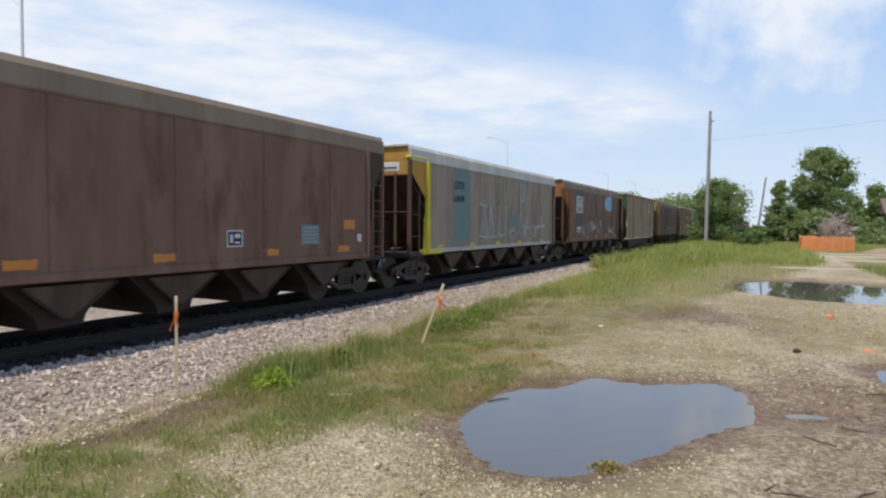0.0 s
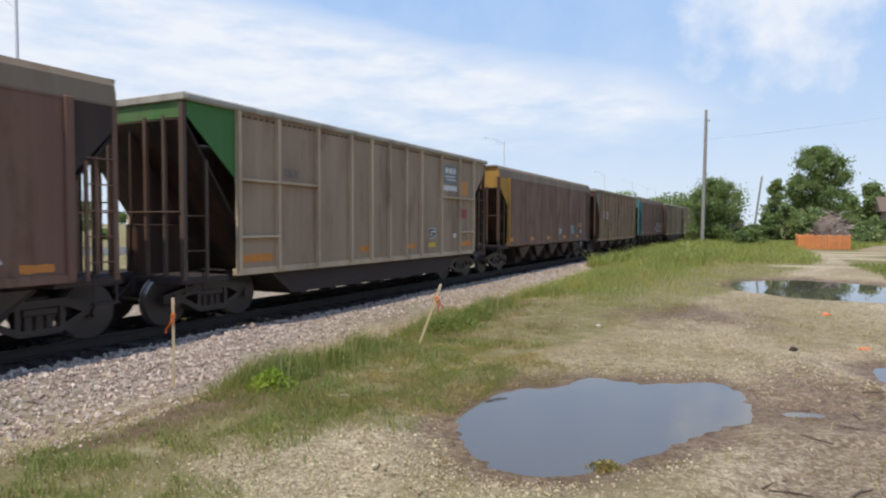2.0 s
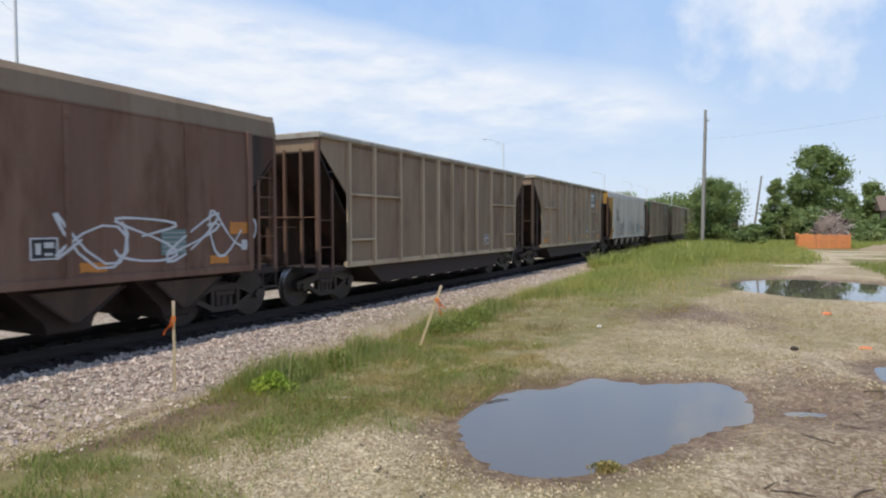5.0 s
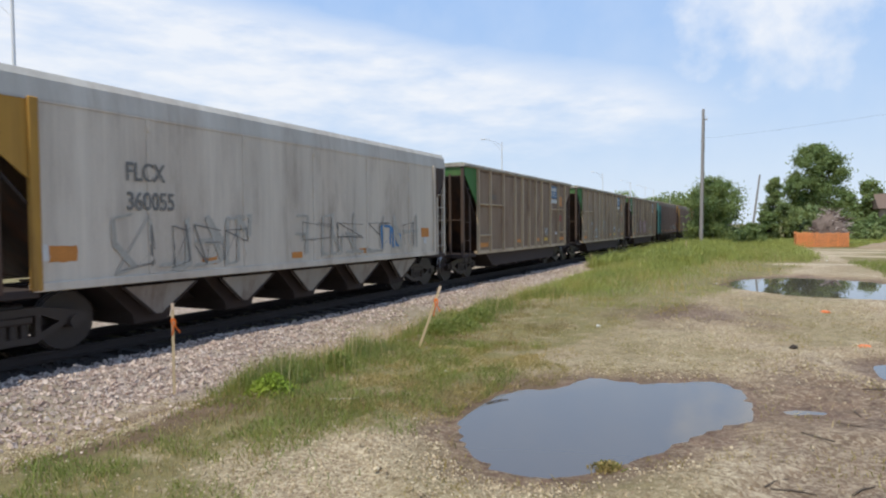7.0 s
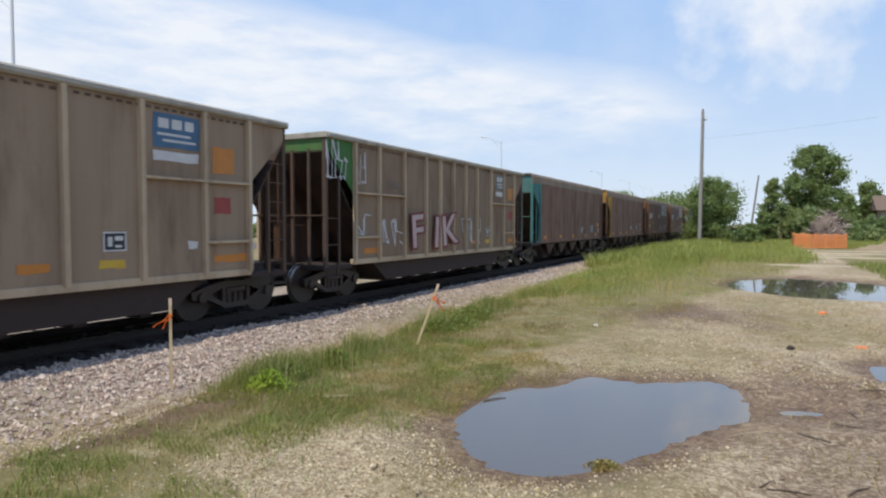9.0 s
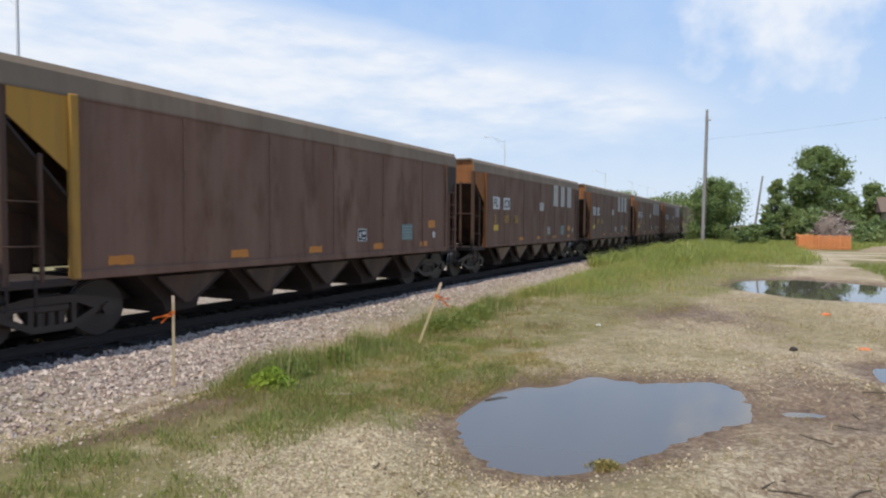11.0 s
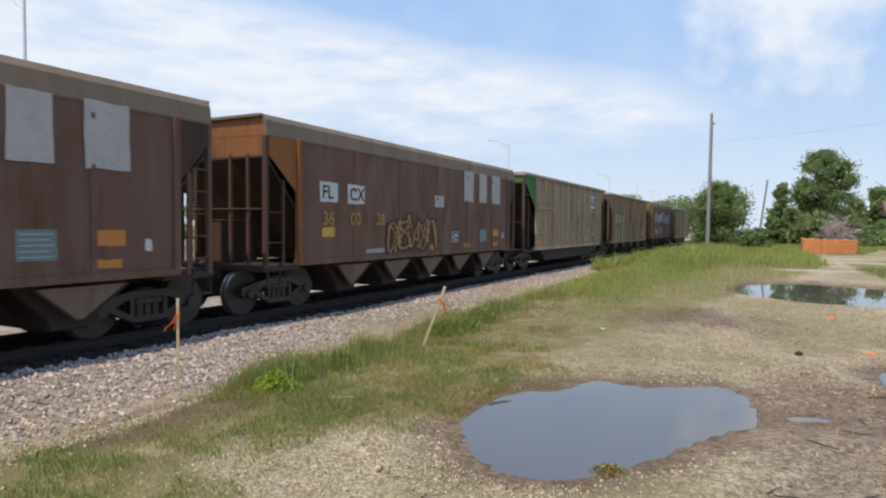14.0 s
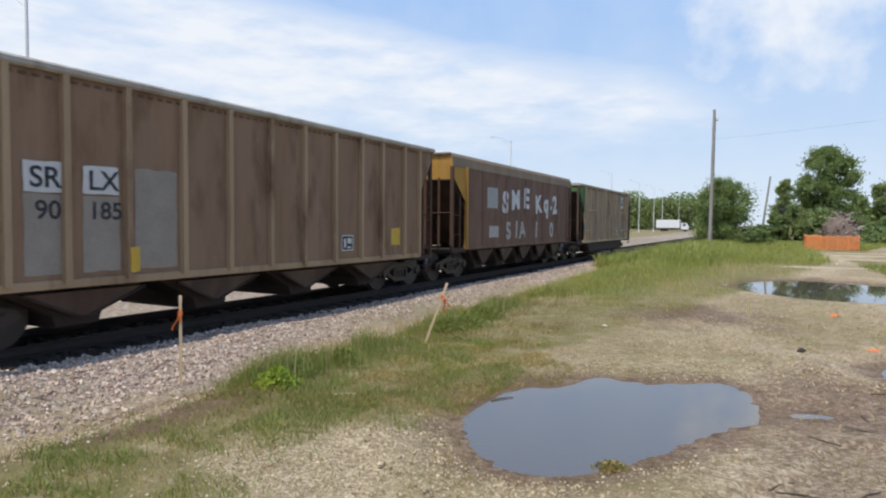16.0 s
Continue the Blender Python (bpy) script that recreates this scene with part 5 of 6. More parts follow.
def lay_grass():
    short = sow(110000, -6.4, 2.4, 1.6, 17, lambda a, b: 0.85 * max(turf_at(a, b), 0.30) * smooth(-0.05, 0.35, noise.noise((a * 1.2, b * 1.2, 13)) + 0.5 * noise.noise((a * 3.7, b * 3.7, 18))), 1.25)
    n = len(short)
    blades("grass", short, rng.uniform(0.025, 0.085, n), rng.uniform(0.005, 0.011, n), 1.3, M["olive"], "thin short grass in the dirt")
    lush = sow(80000, -6.9, -2.6, 1.4, 9, lambda a, b: turf_at(a, b) * smooth(-0.05, 0.55, 0.8 * noise.noise((a * 0.9, b * 0.7, 27)) + 0.8 * noise.noise((a * 2.6, b * 2.6, 28)) + 0.24), 1.1)
    n = len(lush)
    blades("grass", lush, rng.uniform(0.03, 0.12, n), rng.uniform(0.004, 0.009, n), 1.1, M["weed"], "clumps of fresh green grass in the dirt")
    edge = sow(30000, -8.2, -5.4, 2.0, 16, lambda a, b: 0.8 * smooth(0.10, 0.5, noise.noise((a * 0.9, b * 0.7, 37)) + 0.6 * noise.noise((a * 3, b * 3, 38))) * smooth(-8.2, -6.2, a))
    n = len(edge)
    blades("grass", edge, rng.uniform(0.02, 0.09, n), rng.uniform(0.004, 0.009, n), 1.3, M["olive"], "sparse olive grass at the ballast edge")
    fringe = sow(24000, -4.4, -2.1, 5.0, 8.4, lambda a, b: 0.9 * smooth(0.15, 0.6, turf_at(a, b)) * smooth(-0.35, 0.25, noise.noise((a * 1.7, b * 1.7, 57))))
    n = len(fringe)
    blades("grass", fringe, rng.uniform(0.02, 0.075, n), rng.uniform(0.004, 0.008, n), 1.5, M["olive"], "short matted grass round the puddle")
    n = len(fringe) // 2
    blades("grass", fringe[::2][:n] + (0.02, 0.01, 0), rng.uniform(0.02, 0.08, n), rng.uniform(0.003, 0.007, n), 1.6, M["straw"], "dry stalks in the matted grass round the puddle")
    dry = sow(42000, -6.3, 2.5, 1.6, 18, lambda a, b: 0.55 * max(turf_at(a, b), 0.18) * smooth(-0.25, 0.3, noise.noise((a * 0.9, b * 0.9, 14))), 1.25)
    n = len(dry)
    blades("grass", dry, rng.uniform(0.02, 0.10, n), rng.uniform(0.003, 0.007, n), 1.4, M["straw"], "dry straw-coloured grass")
    dead = sow(26000, -6.6, -2.8, 1.4, 14, lambda a, b: turf_at(a, b) * smooth(0.0, 0.4, noise.noise((a * 1.0, b * 0.7, 47)) + 0.5 * noise.noise((a * 3.3, b * 3.3, 48))), 1.15)
    n = len(dead)
    blades("grass", dead, rng.uniform(0.04, 0.17, n), rng.uniform(0.003, 0.006, n), 1.0, M["brown_stalk"], "dead brown stalks among the grass")
    tall = sow(60000, -6.6, -4.3, 4.6, 16, lambda a, b: thick(a, b))
    n = len(tall)
    blades("grass", tall, rng.uniform(0.10, 0.42, n) * np.array([0.45 + 0.75 * thick(*lot(p[0], p[1])) for p in tall]), rng.uniform(0.006, 0.012, n), 0.55, M["weed"], "tall green grass along the ballast")
    seed = sow(9000, -6.4, -4.4, 5.2, 16, lambda a, b: 0.6 * thick(a, b))
    n = len(seed)
    blades("grass", seed, rng.uniform(0.30, 0.52, n), rng.uniform(0.004, 0.008, n), 0.35, M["straw"], "dry seed stalks above the grass")
    mid = sow(105000, -7.0, 3.2, 14, 40, lambda a, b: max(thick(a, b), 0.45 * turf_at(a, b) * smooth(-0.3, 0.3, noise.noise((a * 0.8, b * 0.6, 24)))), 1.2)
    n = len(mid)
    rise = np.array([0.35 + 0.65 * thick(*lot(p[0], p[1])) for p in mid])
    blades("grass", mid, rng.uniform(0.12, 0.46, n) * rise ** 1.3, rng.uniform(0.006, 0.013, n), 0.9, M["meadow"], "rough green grass between track and lot")
    pale = sow(26000, -7.0, 3.4, 14, 46, lambda a, b: 0.8 * max(thick(a, b), 0.4 * turf_at(a, b)) * smooth(-0.2, 0.35, noise.noise((a * 0.5, b * 0.35, 25))), 1.2)
    n = len(pale)
    blades("grass", pale, rng.uniform(0.15, 0.50, n), rng.uniform(0.008, 0.018, n), 0.6, M["straw"], "dry stalks among the rough grass")
    far = sow(76000, -8.0, 16, 34, 84, lambda a, b: turf_at(a, b) if a < 3.4 or b > 56 else 0.0, 1.1)
    n = len(far)
    rise = np.array([1.0 if p[0] < -2 - 0.03 * (p[1] - 40) else 0.55 for p in far])
    blades("grass", far, rng.uniform(0.25, 0.95, n) * rise, rng.uniform(0.015, 0.032, n), 0.8, M["meadow"], "high weeds along the far track")
    lush = sow(26000, -7.8, -1.5, 30, 70, lambda a, b: 0.8 * smooth(0.0, 0.3, noise.noise((a * 0.4, b * 0.25, 17))), 1.1)
    n = len(lush)
    blades("grass", lush, rng.uniform(0.3, 0.95, n), rng.uniform(0.03, 0.06, n), 0.9, M["meadow"], "bright green weeds along the far track")
    right = sow(9000, 4.0, 9, 18.5, 34, lambda a, b: turf_at(a, b))
    n = len(right)
    blades("grass", right, rng.uniform(0.1, 0.35, n), rng.uniform(0.012, 0.022, n), 0.6, M["weed"], "green grass patch beside the far puddle")


lay_grass()


def leaves(centres, size, rnd):
    """Leaf quads, folded a little, at the given centres."""
    n = len(centres)
    a = rnd.normal(size=(n, 3))
    a /= np.linalg.norm(a, axis=1)[:, None]
    b = np.cross(a, rnd.normal(size=(n, 3)))
    b /= np.linalg.norm(b, axis=1)[:, None]
    s = (size * rnd.uniform(0.6, 1.3, n))[:, None]
    v = np.stack([centres - a * s, centres + b * s * 0.45, centres + a * s, centres - b * s * 0.45], 1)
    return v.reshape(-1, 3).tolist(), (4 * np.arange(n)[:, None] + np.arange(4)[None]).tolist()


def weed_clump(x, y, r, tall, count, label, mat):
    z = height(x, y)
    thing = tagged(new("weed_plant"), label, "weed", "weeds by the ballast")
    thing.location = (x, y, z)
    rnd = np.random.default_rng(int(abs(x * 100 + y * 10)))
    p = rnd.normal(size=(count, 3)) * (r * 0.5, r * 0.5, 1)
    p[:, 2] = rnd.uniform(0.02, 1.0, count) * tall * np.exp(-(p[:, 0] ** 2 + p[:, 1] ** 2) / (r * r))
    v, f = leaves(p, 0.024, rnd)
    soup("foliage", v, f, mat, thing)
    for q in p[:9]:
        part("stem", rod((q[0] * 0.6, q[1] * 0.6, 0), (q[0], q[1], tall * 0.8), 0.005, 4), M["weed"], thing)


for x, y, r, t in ((-5.25, 5.70, 0.26, 0.26), (-5.42, 6.28, 0.26, 0.22), (-5.25, 10.11, 0.3, 0.3), (-5.16, 10.77, 0.35, 0.34), (-5.35, 11.87, 0.4, 0.34), (-5.31, 7.08, 0.25, 0.25)):
    weed_clump(x, y, r, t, 1700, "bright green broad-leaved weed in the grass" if y < 6 else "green broad-leaved weed in the grass", M["bright_weed"] if y < 6 else M["weed"])
weed_clump(-1.13, 5.16, 0.12, 0.07, 260, "small muddy weed tuft at the puddle's edge", M["olive"])

# ---------------------------------------------------------------- stakes, litter
RIBBONS = []


def stake(x, y, turn, tall, lean, label, ribbon=True):
    thing = tagged(new("survey_stake"), label, "stake", "survey stakes")
    thing.matrix_basis = pose(x, y, height(x, y) - 0.05, 0, 0, turn) @ pose(0, 0, 0, 0, lean, 0)
    part("lath", box((-0.019, -0.006, 0), (0.019, 0.006, tall + 0.05), 0.002), M["lath"], thing)
    part("painted_tip", box((-0.0205, -0.0075, tall - 0.05), (0.0205, 0.0075, tall + 0.052), 0.001), M["ribbon_pale"], thing)
    if ribbon:
        knot = part("ribbon_knot", box((-0.024, -0.011, tall - 0.20), (0.024, 0.011, tall - 0.16), 0.004), M["ribbon"], thing)
        bm = bmesh.new()
        for off, length in ((-0.012, 0.27), (0.014, 0.20)):
            last = None
            for k in range(8):
                f = k / 7
                xx, yy, zz = off * (1 + 2.2 * f) + 0.012 * math.sin(f * 7 + off * 90), -0.014 - 0.012 * math.sin(f * 5), -length * f
                pair = [bm.verts.new((xx + s * 0.011, yy + s * 0.004 * math.cos(f * 9), zz)) for s in (-1, 1)]
                if last:
                    bm.faces.new((last[0], last[1], pair[1], pair[0]))
                last = pair
        bmesh.ops.solidify(bm, geom=bm.faces[:], thickness=0.0015)
        tails = part("ribbon", bm, M["ribbon"], thing, "fluttering orange ribbon tails")
        RIBBONS.append((tails, tall - 0.18))
    return thing


M["ribbon_pale"] = plain("sun_bleached_lath_top", (0.70, 0.52, 0.36), 0.7, 0, 0.2)
stake(-7.28, 5.97, 51.6, 1.27, 0, "pale wooden lath with orange ribbon standing in ballast")
stake(-5.00, 8.82, 30.0, 1.06, 19.5, "leaning wooden lath with orange ribbon in the grass")
stake(-4.25, 40.56, 5.0, 0.95, 0, "weathered wooden lath in high weeds", False)
stake(-8.48, 34.27, 10.0, 0.55, 0, "short pale marker lath beside the ballast", False)


def litter(name, label, category, places, maker, mat):
    for x, y, turn in places:
        ob = tagged(part(name, maker(), mat), label, category, category + " on the lot")
        ob.matrix_basis = pose(x, y, height(x, y), 0, 0, turn)


def lump(r, flat=0.5, seed=1):
    bm = bmesh.new()
    bmesh.ops.create_icosphere(bm, subdivisions=2, radius=r)
    for v in bm.verts:
        v.co *= 1 + 0.35 * noise.noise(v.co * (2.0 / r) * 0.6 + Vector((seed, 0, 0)))
        v.co.z = (v.co.z + r * 0.5) * flat
    return bm


def twig(length, r=0.008):
    bm = bmesh.new()
    add_rod(bm, (-length / 2, 0, r), (0, 0.03 * length, r * 1.6), r, 5, r * 0.9)
    add_rod(bm, (0, 0.03 * length, r * 1.6), (length / 2, -0.02, r), r * 0.9, 5, r * 0.5)
    add_rod(bm, (length * 0.1, 0.02 * length, r), (length * 0.3, 0.1 * length, r * 2), r * 0.6, 5, r * 0.3)
    return bm


M["paint_orange"] = plain("orange_marking_paint", (0.75, 0.20, 0.06), 0.8, 0, 0.3, 8)
M["stick"] = plain("grey_dead_wood", (0.10, 0.075, 0.055), 0.9)
M["pale_stick"] = plain("bleached_dead_wood", (0.50, 0.46, 0.38), 0.9)
M["paper"] = plain("white_litter", (0.75, 0.75, 0.74), 0.7, 0, 0.1)
M["mud_dark"] = plain("dark_earth_clod", (0.045, 0.035, 0.028), 0.9)
litter("marking_flag", "crumpled orange marking flag lying on gravel", "marker", ((1.20, 16.09, 20), (1.42, 11.79, 70)), lambda: lump(0.10, 0.35, 4), M["paint_orange"])
litter("earth_clod", "dark earth clod on the gravel", "clod", ((0.41, 11.12, 0),), lambda: lump(0.06, 0.8, 2), M["mud_dark"])
litter("twig", "dark broken twig lying on wet dirt", "twig", ((1.16, 8.60, 20), (0.43, 6.47, 150), (0.65, 5.40, 60), (-2.72, 6.62, 60), (0.78, 7.10, 170), (0.20, 5.20, 10), (0.09, 5.31, 60), (0.87, 7.75, 100)), lambda: twig(0.30), M["stick"])
litter("stick", "bleached stick lying in thin grass", "stick", ((-4.24, 5.81, 28),), lambda: twig(0.5, 0.01), M["pale_stick"])
litter("paper_scrap", "small white paper scrap on the ground", "litter", ((-1.42, 22.84, 0), (-3.82, 7.47, 30), (2.89, 38.34, 10), (-2.85, 12.10, 5)), lambda: lump(0.045, 0.5, 7), M["paper"])

# ---------------------------------------------------------------- trees


def tree(x, y, tall, wide, low, count, leaf, mat, label, name="tree", seed=1, narrow=0.0, clumps=26):
    """Trunk with limbs and a crown of leaf clumps with gaps and an uneven outline."""
    rnd = np.random.default_rng(seed)
    thing = tagged(new(name), label, "tree" if name == "tree" else "bush", "trees and bushes beyond the lot")
    thing.location = (x, y, GROUND_Z - 0.05)
    r = 0.018 * tall + 0.05
    bm = bmesh.new()
    fork = Vector((rnd.uniform(-0.2, 0.2), rnd.uniform(-0.2, 0.2), max(0.4, low + 0.22 * (tall - low))))
    add_rod(bm, (0, 0, 0), fork, r, 9, r * 0.7)
    heads = []
    for k in range(clumps):
        f = rnd.uniform(0.05, 1.0)
        taper = (1 - f * narrow) * math.sin(math.pi * min(0.97, 0.18 + 0.74 * f)) ** 0.7
        a = rnd.uniform(0, math.tau)
        d = wide / 2 * taper * rnd.uniform(0.25, 1.0)
        heads.append((Vector((math.cos(a) * d, math.sin(a) * d, low + (tall - low) * f * 0.93)), wide * rnd.uniform(0.05, 0.15) * (1.15 - 0.35 * f)))
    for h, _ in heads[: min(16, clumps)]:
        knee = fork.lerp(h, 0.5) + Vector((0, 0, 0.04 * tall))
        add_rod(bm, fork, knee, r * 0.42, 6, r * 0.25)
        add_rod(bm, knee, h, r * 0.25, 5, r * 0.08)
    part("trunk", bm, M["bark"], thing)
    each = count // clumps
    pts = []
    for h, size in heads:
        p = rnd.normal(size=(each, 3))
        p /= np.linalg.norm(p, axis=1)[:, None]
        p *= (rnd.uniform(0.25, 1.0, each) ** 0.5 * (1 + 0.6 * rnd.normal(size=each)).clip(0.3, 2.4))[:, None] * size * (1, 1, 0.9)
        pts.append(p + np.array(h))
    v, f = leaves(np.concatenate(pts), leaf, rnd)
    soup("crown", v, f, mat, thing)
    return thing


tree(-4.35, 65.65, 6.9, 6.0, 0.3, 26000, 0.125, M["leaf"], "dense dark green bushy tree behind the utility pole", "tree", 3, 0.2, 90)
tree(5.3, 90.0, 12.3, 7.4, 1.6, 36000, 0.17, M["leaf"], "tall dark green broadleaf tree with uneven crown", "tree", 5, 0.05, 110)
tree(0.97, 84.84, 7.8, 3.6, 0.4, 10000, 0.17, M["leaf_far"], "slender green tree beside a taller one", "tree", 8, 0.6, 50)
tree(13.4, 115.7, 8.3, 6.5, 2.5, 4200, 0.30, M["leaf"], "distant dark tree with an open crown", "tree", 9, 0.0, 20)
for k, (x, y, t, w) in enumerate(((-1.45, 82.67, 2.8, 3.6), (2.02, 83.80, 6.6, 4.6), (5.09, 84.94, 5.6, 5.2), (0.25, 82.40, 4.9, 3.4), (3.30, 82.90, 5.0, 4.4), (8.84, 89.27, 3.8, 5.0), (12.19, 97.84, 4.6, 5.5), (16.20, 95.83, 4.0, 6.0), (20.35, 98.06, 4.4, 6.5), (-1.61, 69.94, 1.9, 3.0), (9.74, 80.81, 2.4, 4.5), (24.13, 93.92, 4.6, 7))):
    tree(x, y, t * 0.72, w, 0.05, 4500, 0.19, M["leaf_far"] if k % 3 else M["leaf"], "leafy green shrub at the edge of the lot", "bush", 20 + k, 0.2, 28)


def woods(name, points, tall, deep, count, leaf, label):
    """A far belt of trees: trunks and leaf clumps along a line."""
    rnd = np.random.default_rng(len(points) + count)
    pts = []
    n = len(points) - 1
    per = 240
    for _ in range(count // per):
        s = rnd.uniform(0, n)
        i = min(int(s), n - 1)
        a, b = np.array(points[i]), np.array(points[i + 1])
        q = a + (b - a) * (s - i) + rnd.uniform(-deep, deep, 2)
        h = tall * (0.72 + 0.35 * noise.noise((s * 2.3, 1.7, tall)) + rnd.uniform(-0.12, 0.12))
        zc = rnd.uniform(0.1, 0.88) * h
        size = tall * rnd.uniform(0.09, 0.17)
        p = rnd.normal(size=(per, 3)).clip(-1.5, 1.5) * size * (0.8, 0.8, 0.62)
        pts.append(p + (q[0], q[1], zc))
    p = np.concatenate(pts)
    p[:, 2] = p[:, 2].clip(0.05)
    v, f = leaves(p, leaf, rnd)
    return tagged(soup(name, v, f, M["leaf_far"]), label, "woods", kind="stuff")


woods("far_woods", [(-127, 255), (-81, 262), (-50, 266), (-20, 262)], 18.5, 6, 90000, 0.60, "distant belt of tall green trees")
woods("far_woods", [(14, 228), (37, 202), (80, 182)], 9.5, 7, 24000, 0.5, "distant belt of low green trees")
woods("roadside_trees", [(-66, -32), (-67, 34), (-69, 96), (-74, 159), (-91, 228)], 5.6, 4, 34000, 0.34, "low green trees beyond the road")

# ---------------------------------------------------------------- poles, road, far things


def utility_pole():
    thing = tagged(new("utility_pole"), "weathered grey wooden utility pole beside a bush", "utility pole")
    thing.location = (-5.17, 61.29, GROUND_Z)
    part("shaft", rod((0, 0, -0.3), (0.12, 0, 12.3), 0.165, 12, 0.115), M["pole_wood"], thing)
    part("transformer_arm", box((0.1, -0.06, 11.3), (0.45, 0.06, 11.4), 0.01), M["pole_wood"], thing)
    for z, dx in ((11.85, 0.12), (11.4, 0.42), (9.4, 0.2), (10.4, 0.24)):
        part("insulator", rod((dx, 0, z), (dx, 0, z + 0.22), 0.05, 8, 0.035), M["galv"], thing)
    part("ground_wire", rod((0.22, -0.1, 2), (0.24, -0.08, 11.6), 0.015, 5), M["dark"], thing)
    return thing


utility_pole()
leaning = tagged(part("leaning_pole", rod((0, 0, -0.3), (1.0, 0, 8.6), 0.16, 8, 0.11), M["pole_wood"]), "grey wooden pole leaning over the shrubs", "utility pole")
leaning.location = (-1.71, 95.38, GROUND_Z)


def cable(a, b, sag, r, label):
    a, b = Vector(a), Vector(b)
    bm = bmesh.new()
    rings = []
    for k in range(15):
        f = k / 14
        p = a.lerp(b, f) - Vector((0, 0, sag * 4 * f * (1 - f)))
        rings.append([bm.verts.new(p + Vector((0, math.cos(q) * r, math.sin(q) * r))) for q in (0, 1.57, 3.14, 4.71)])
    for u, w in zip(rings, rings[1:]):
        for k in range(4):
            bm.faces.new((u[k], u[(k + 1) % 4], w[(k + 1) % 4], w[k]))
    tagged(part("overhead_wire", bm, M["dark"]), label, "wire")


cable((-4.96, 61.30, 9.6), (30.69, 50.51, 12.6), 0.7, 0.0045, "thin dark overhead wire from the pole")


def lamp_post():
    thing = tagged(new("street_lamp"), "tall pale steel street lamp beside the road", "street lamp", "lamps along the road")
    part("post", rod((0, 0, -0.2), (0, 0, 13.3), 0.11, 12, 0.07), M["galv"], thing)
    part("foot", rod((0, 0, -0.1), (0, 0, 0.5), 0.22, 12, 0.19), M["galv"], thing)
    bm = bmesh.new()
    last = Vector((0, 0, 12.9))
    for k in range(1, 8):
        f = k / 7
        p = Vector((-1.7 * f, -1.9 * f, 12.9 + 0.75 * math.sin(f * 1.5)))
        add_rod(bm, last, p, 0.026, 6, 0.024)
        last = p
    add_rod(bm, (0, 0, 12.1), (-0.9, -1.0, 13.35), 0.014, 5)
    part("arm", bm, M["galv"], thing)
    part("lantern", box((-2.25, -2.05, 13.56), (-1.65, -1.80, 13.70), 0.03), M["galv"], thing)
    return thing


first = lamp_post()
first.location = (-32, 17.6, GROUND_Z)
for y in (80.1, 139.8, 171.8, 194.8, 210.8, 249.8):
    copy_thing(first, pose(-32, y, GROUND_Z))

M["asphalt"] = plain("worn_asphalt", (0.105, 0.10, 0.096), 0.9, 0, 0.3, 2.0)
road = tagged(part("road", box((-47, -80, GROUND_Z - 0.2), (-36, 188, GROUND_Z + 0.02)), M["asphalt"]), "grey asphalt road parallel to the track", "road", kind="structure")
cross = tagged(part("road", box((-150, 200, GROUND_Z - 0.2), (60, 208, GROUND_Z + 0.02)), M["asphalt"]), "grey asphalt cross road far behind the train", "road", kind="structure")


def road_truck():
    thing = tagged(new("delivery_truck"), "white box truck driving on the distant road", "truck")
    part("cargo_box", box((-7.2, -1.25, 1.0), (-0.4, 1.25, 3.5), 0.06), M["truck_white"], thing)
    cab = prism([(0, 0.6), (2.0, 0.6), (2.0, 1.5), (1.45, 2.5), (0, 2.6)], -1.15, 1.15)
    cab.transform(Matrix(((0, 1, 0, 0), (-1, 0, 0, 0), (0, 0, 1, 0), (0, 0, 0, 1))))
    part("cab", cab, M["truck_white"], thing)
    part("side_window", box((0.5, -1.17, 1.6), (1.3, -1.14, 2.3)), M["black_paint"], thing)
    part("chassis", box((-7.0, -0.9, 0.6), (1.8, 0.9, 1.0)), M["dark"], thing)
    for x in (-5.6, -4.4, 1.0):
        for y in (-1.0, 1.0):
            part("wheel", rod((x, y - 0.14, 0.5), (x, y + 0.14, 0.5), 0.5, 14), M["dark"], thing)
    return thing


M["truck_white"] = plain("white_vehicle_paint", (0.78, 0.79, 0.80), 0.4, 0, 0.08)
ROAD_TRUCK = road_truck()


def fence():
    thing = tagged(new("safety_fence"), "sagging orange plastic safety fence round a debris pile", "fence")
    thing.location = (0, 0, GROUND_Z)
    corners = [(2.27, 58.40), (6.01, 60.00), (6.42, 64.02), (2.30, 63.60), (2.27, 58.40)]
    for (ax, ay), (bx, by) in zip(corners, corners[1:]):
        steps = 5
        for k in range(steps):
            f = k / steps
            p = Vector((ax + (bx - ax) * f, ay + (by - ay) * f, 0))
            q = Vector((ax + (bx - ax) * (k + 1) / steps, ay + (by - ay) * (k + 1) / steps, 0))
            part("fence_post", rod(p, p + Vector((0, 0, 1.28)), 0.02, 6), M["fence_orange"], thing)
            bm = bmesh.new()
            for j in range(9):
                z = 0.08 + j * 0.135
                mid = p.lerp(q, 0.5) + Vector((0, 0, z - 0.05 * (j > 5)))
                for u, w in ((p + Vector((0, 0, z)), mid), (mid, q + Vector((0, 0, z)))):
                    add_rod(bm, u, w, 0.034, 4)
            for j in range(7):
                u = p.lerp(q, (j + 0.5) / 7)
                add_rod(bm, u + Vector((0, 0, 0.05)), u + Vector((0, 0, 1.14)), 0.03, 4)
            part("net_panel", bm, M["fence_orange"], thing)


M["fence_orange"] = plain("orange_plastic_net", (0.80, 0.31, 0.11), 0.7, 0, 0.35)
fence()


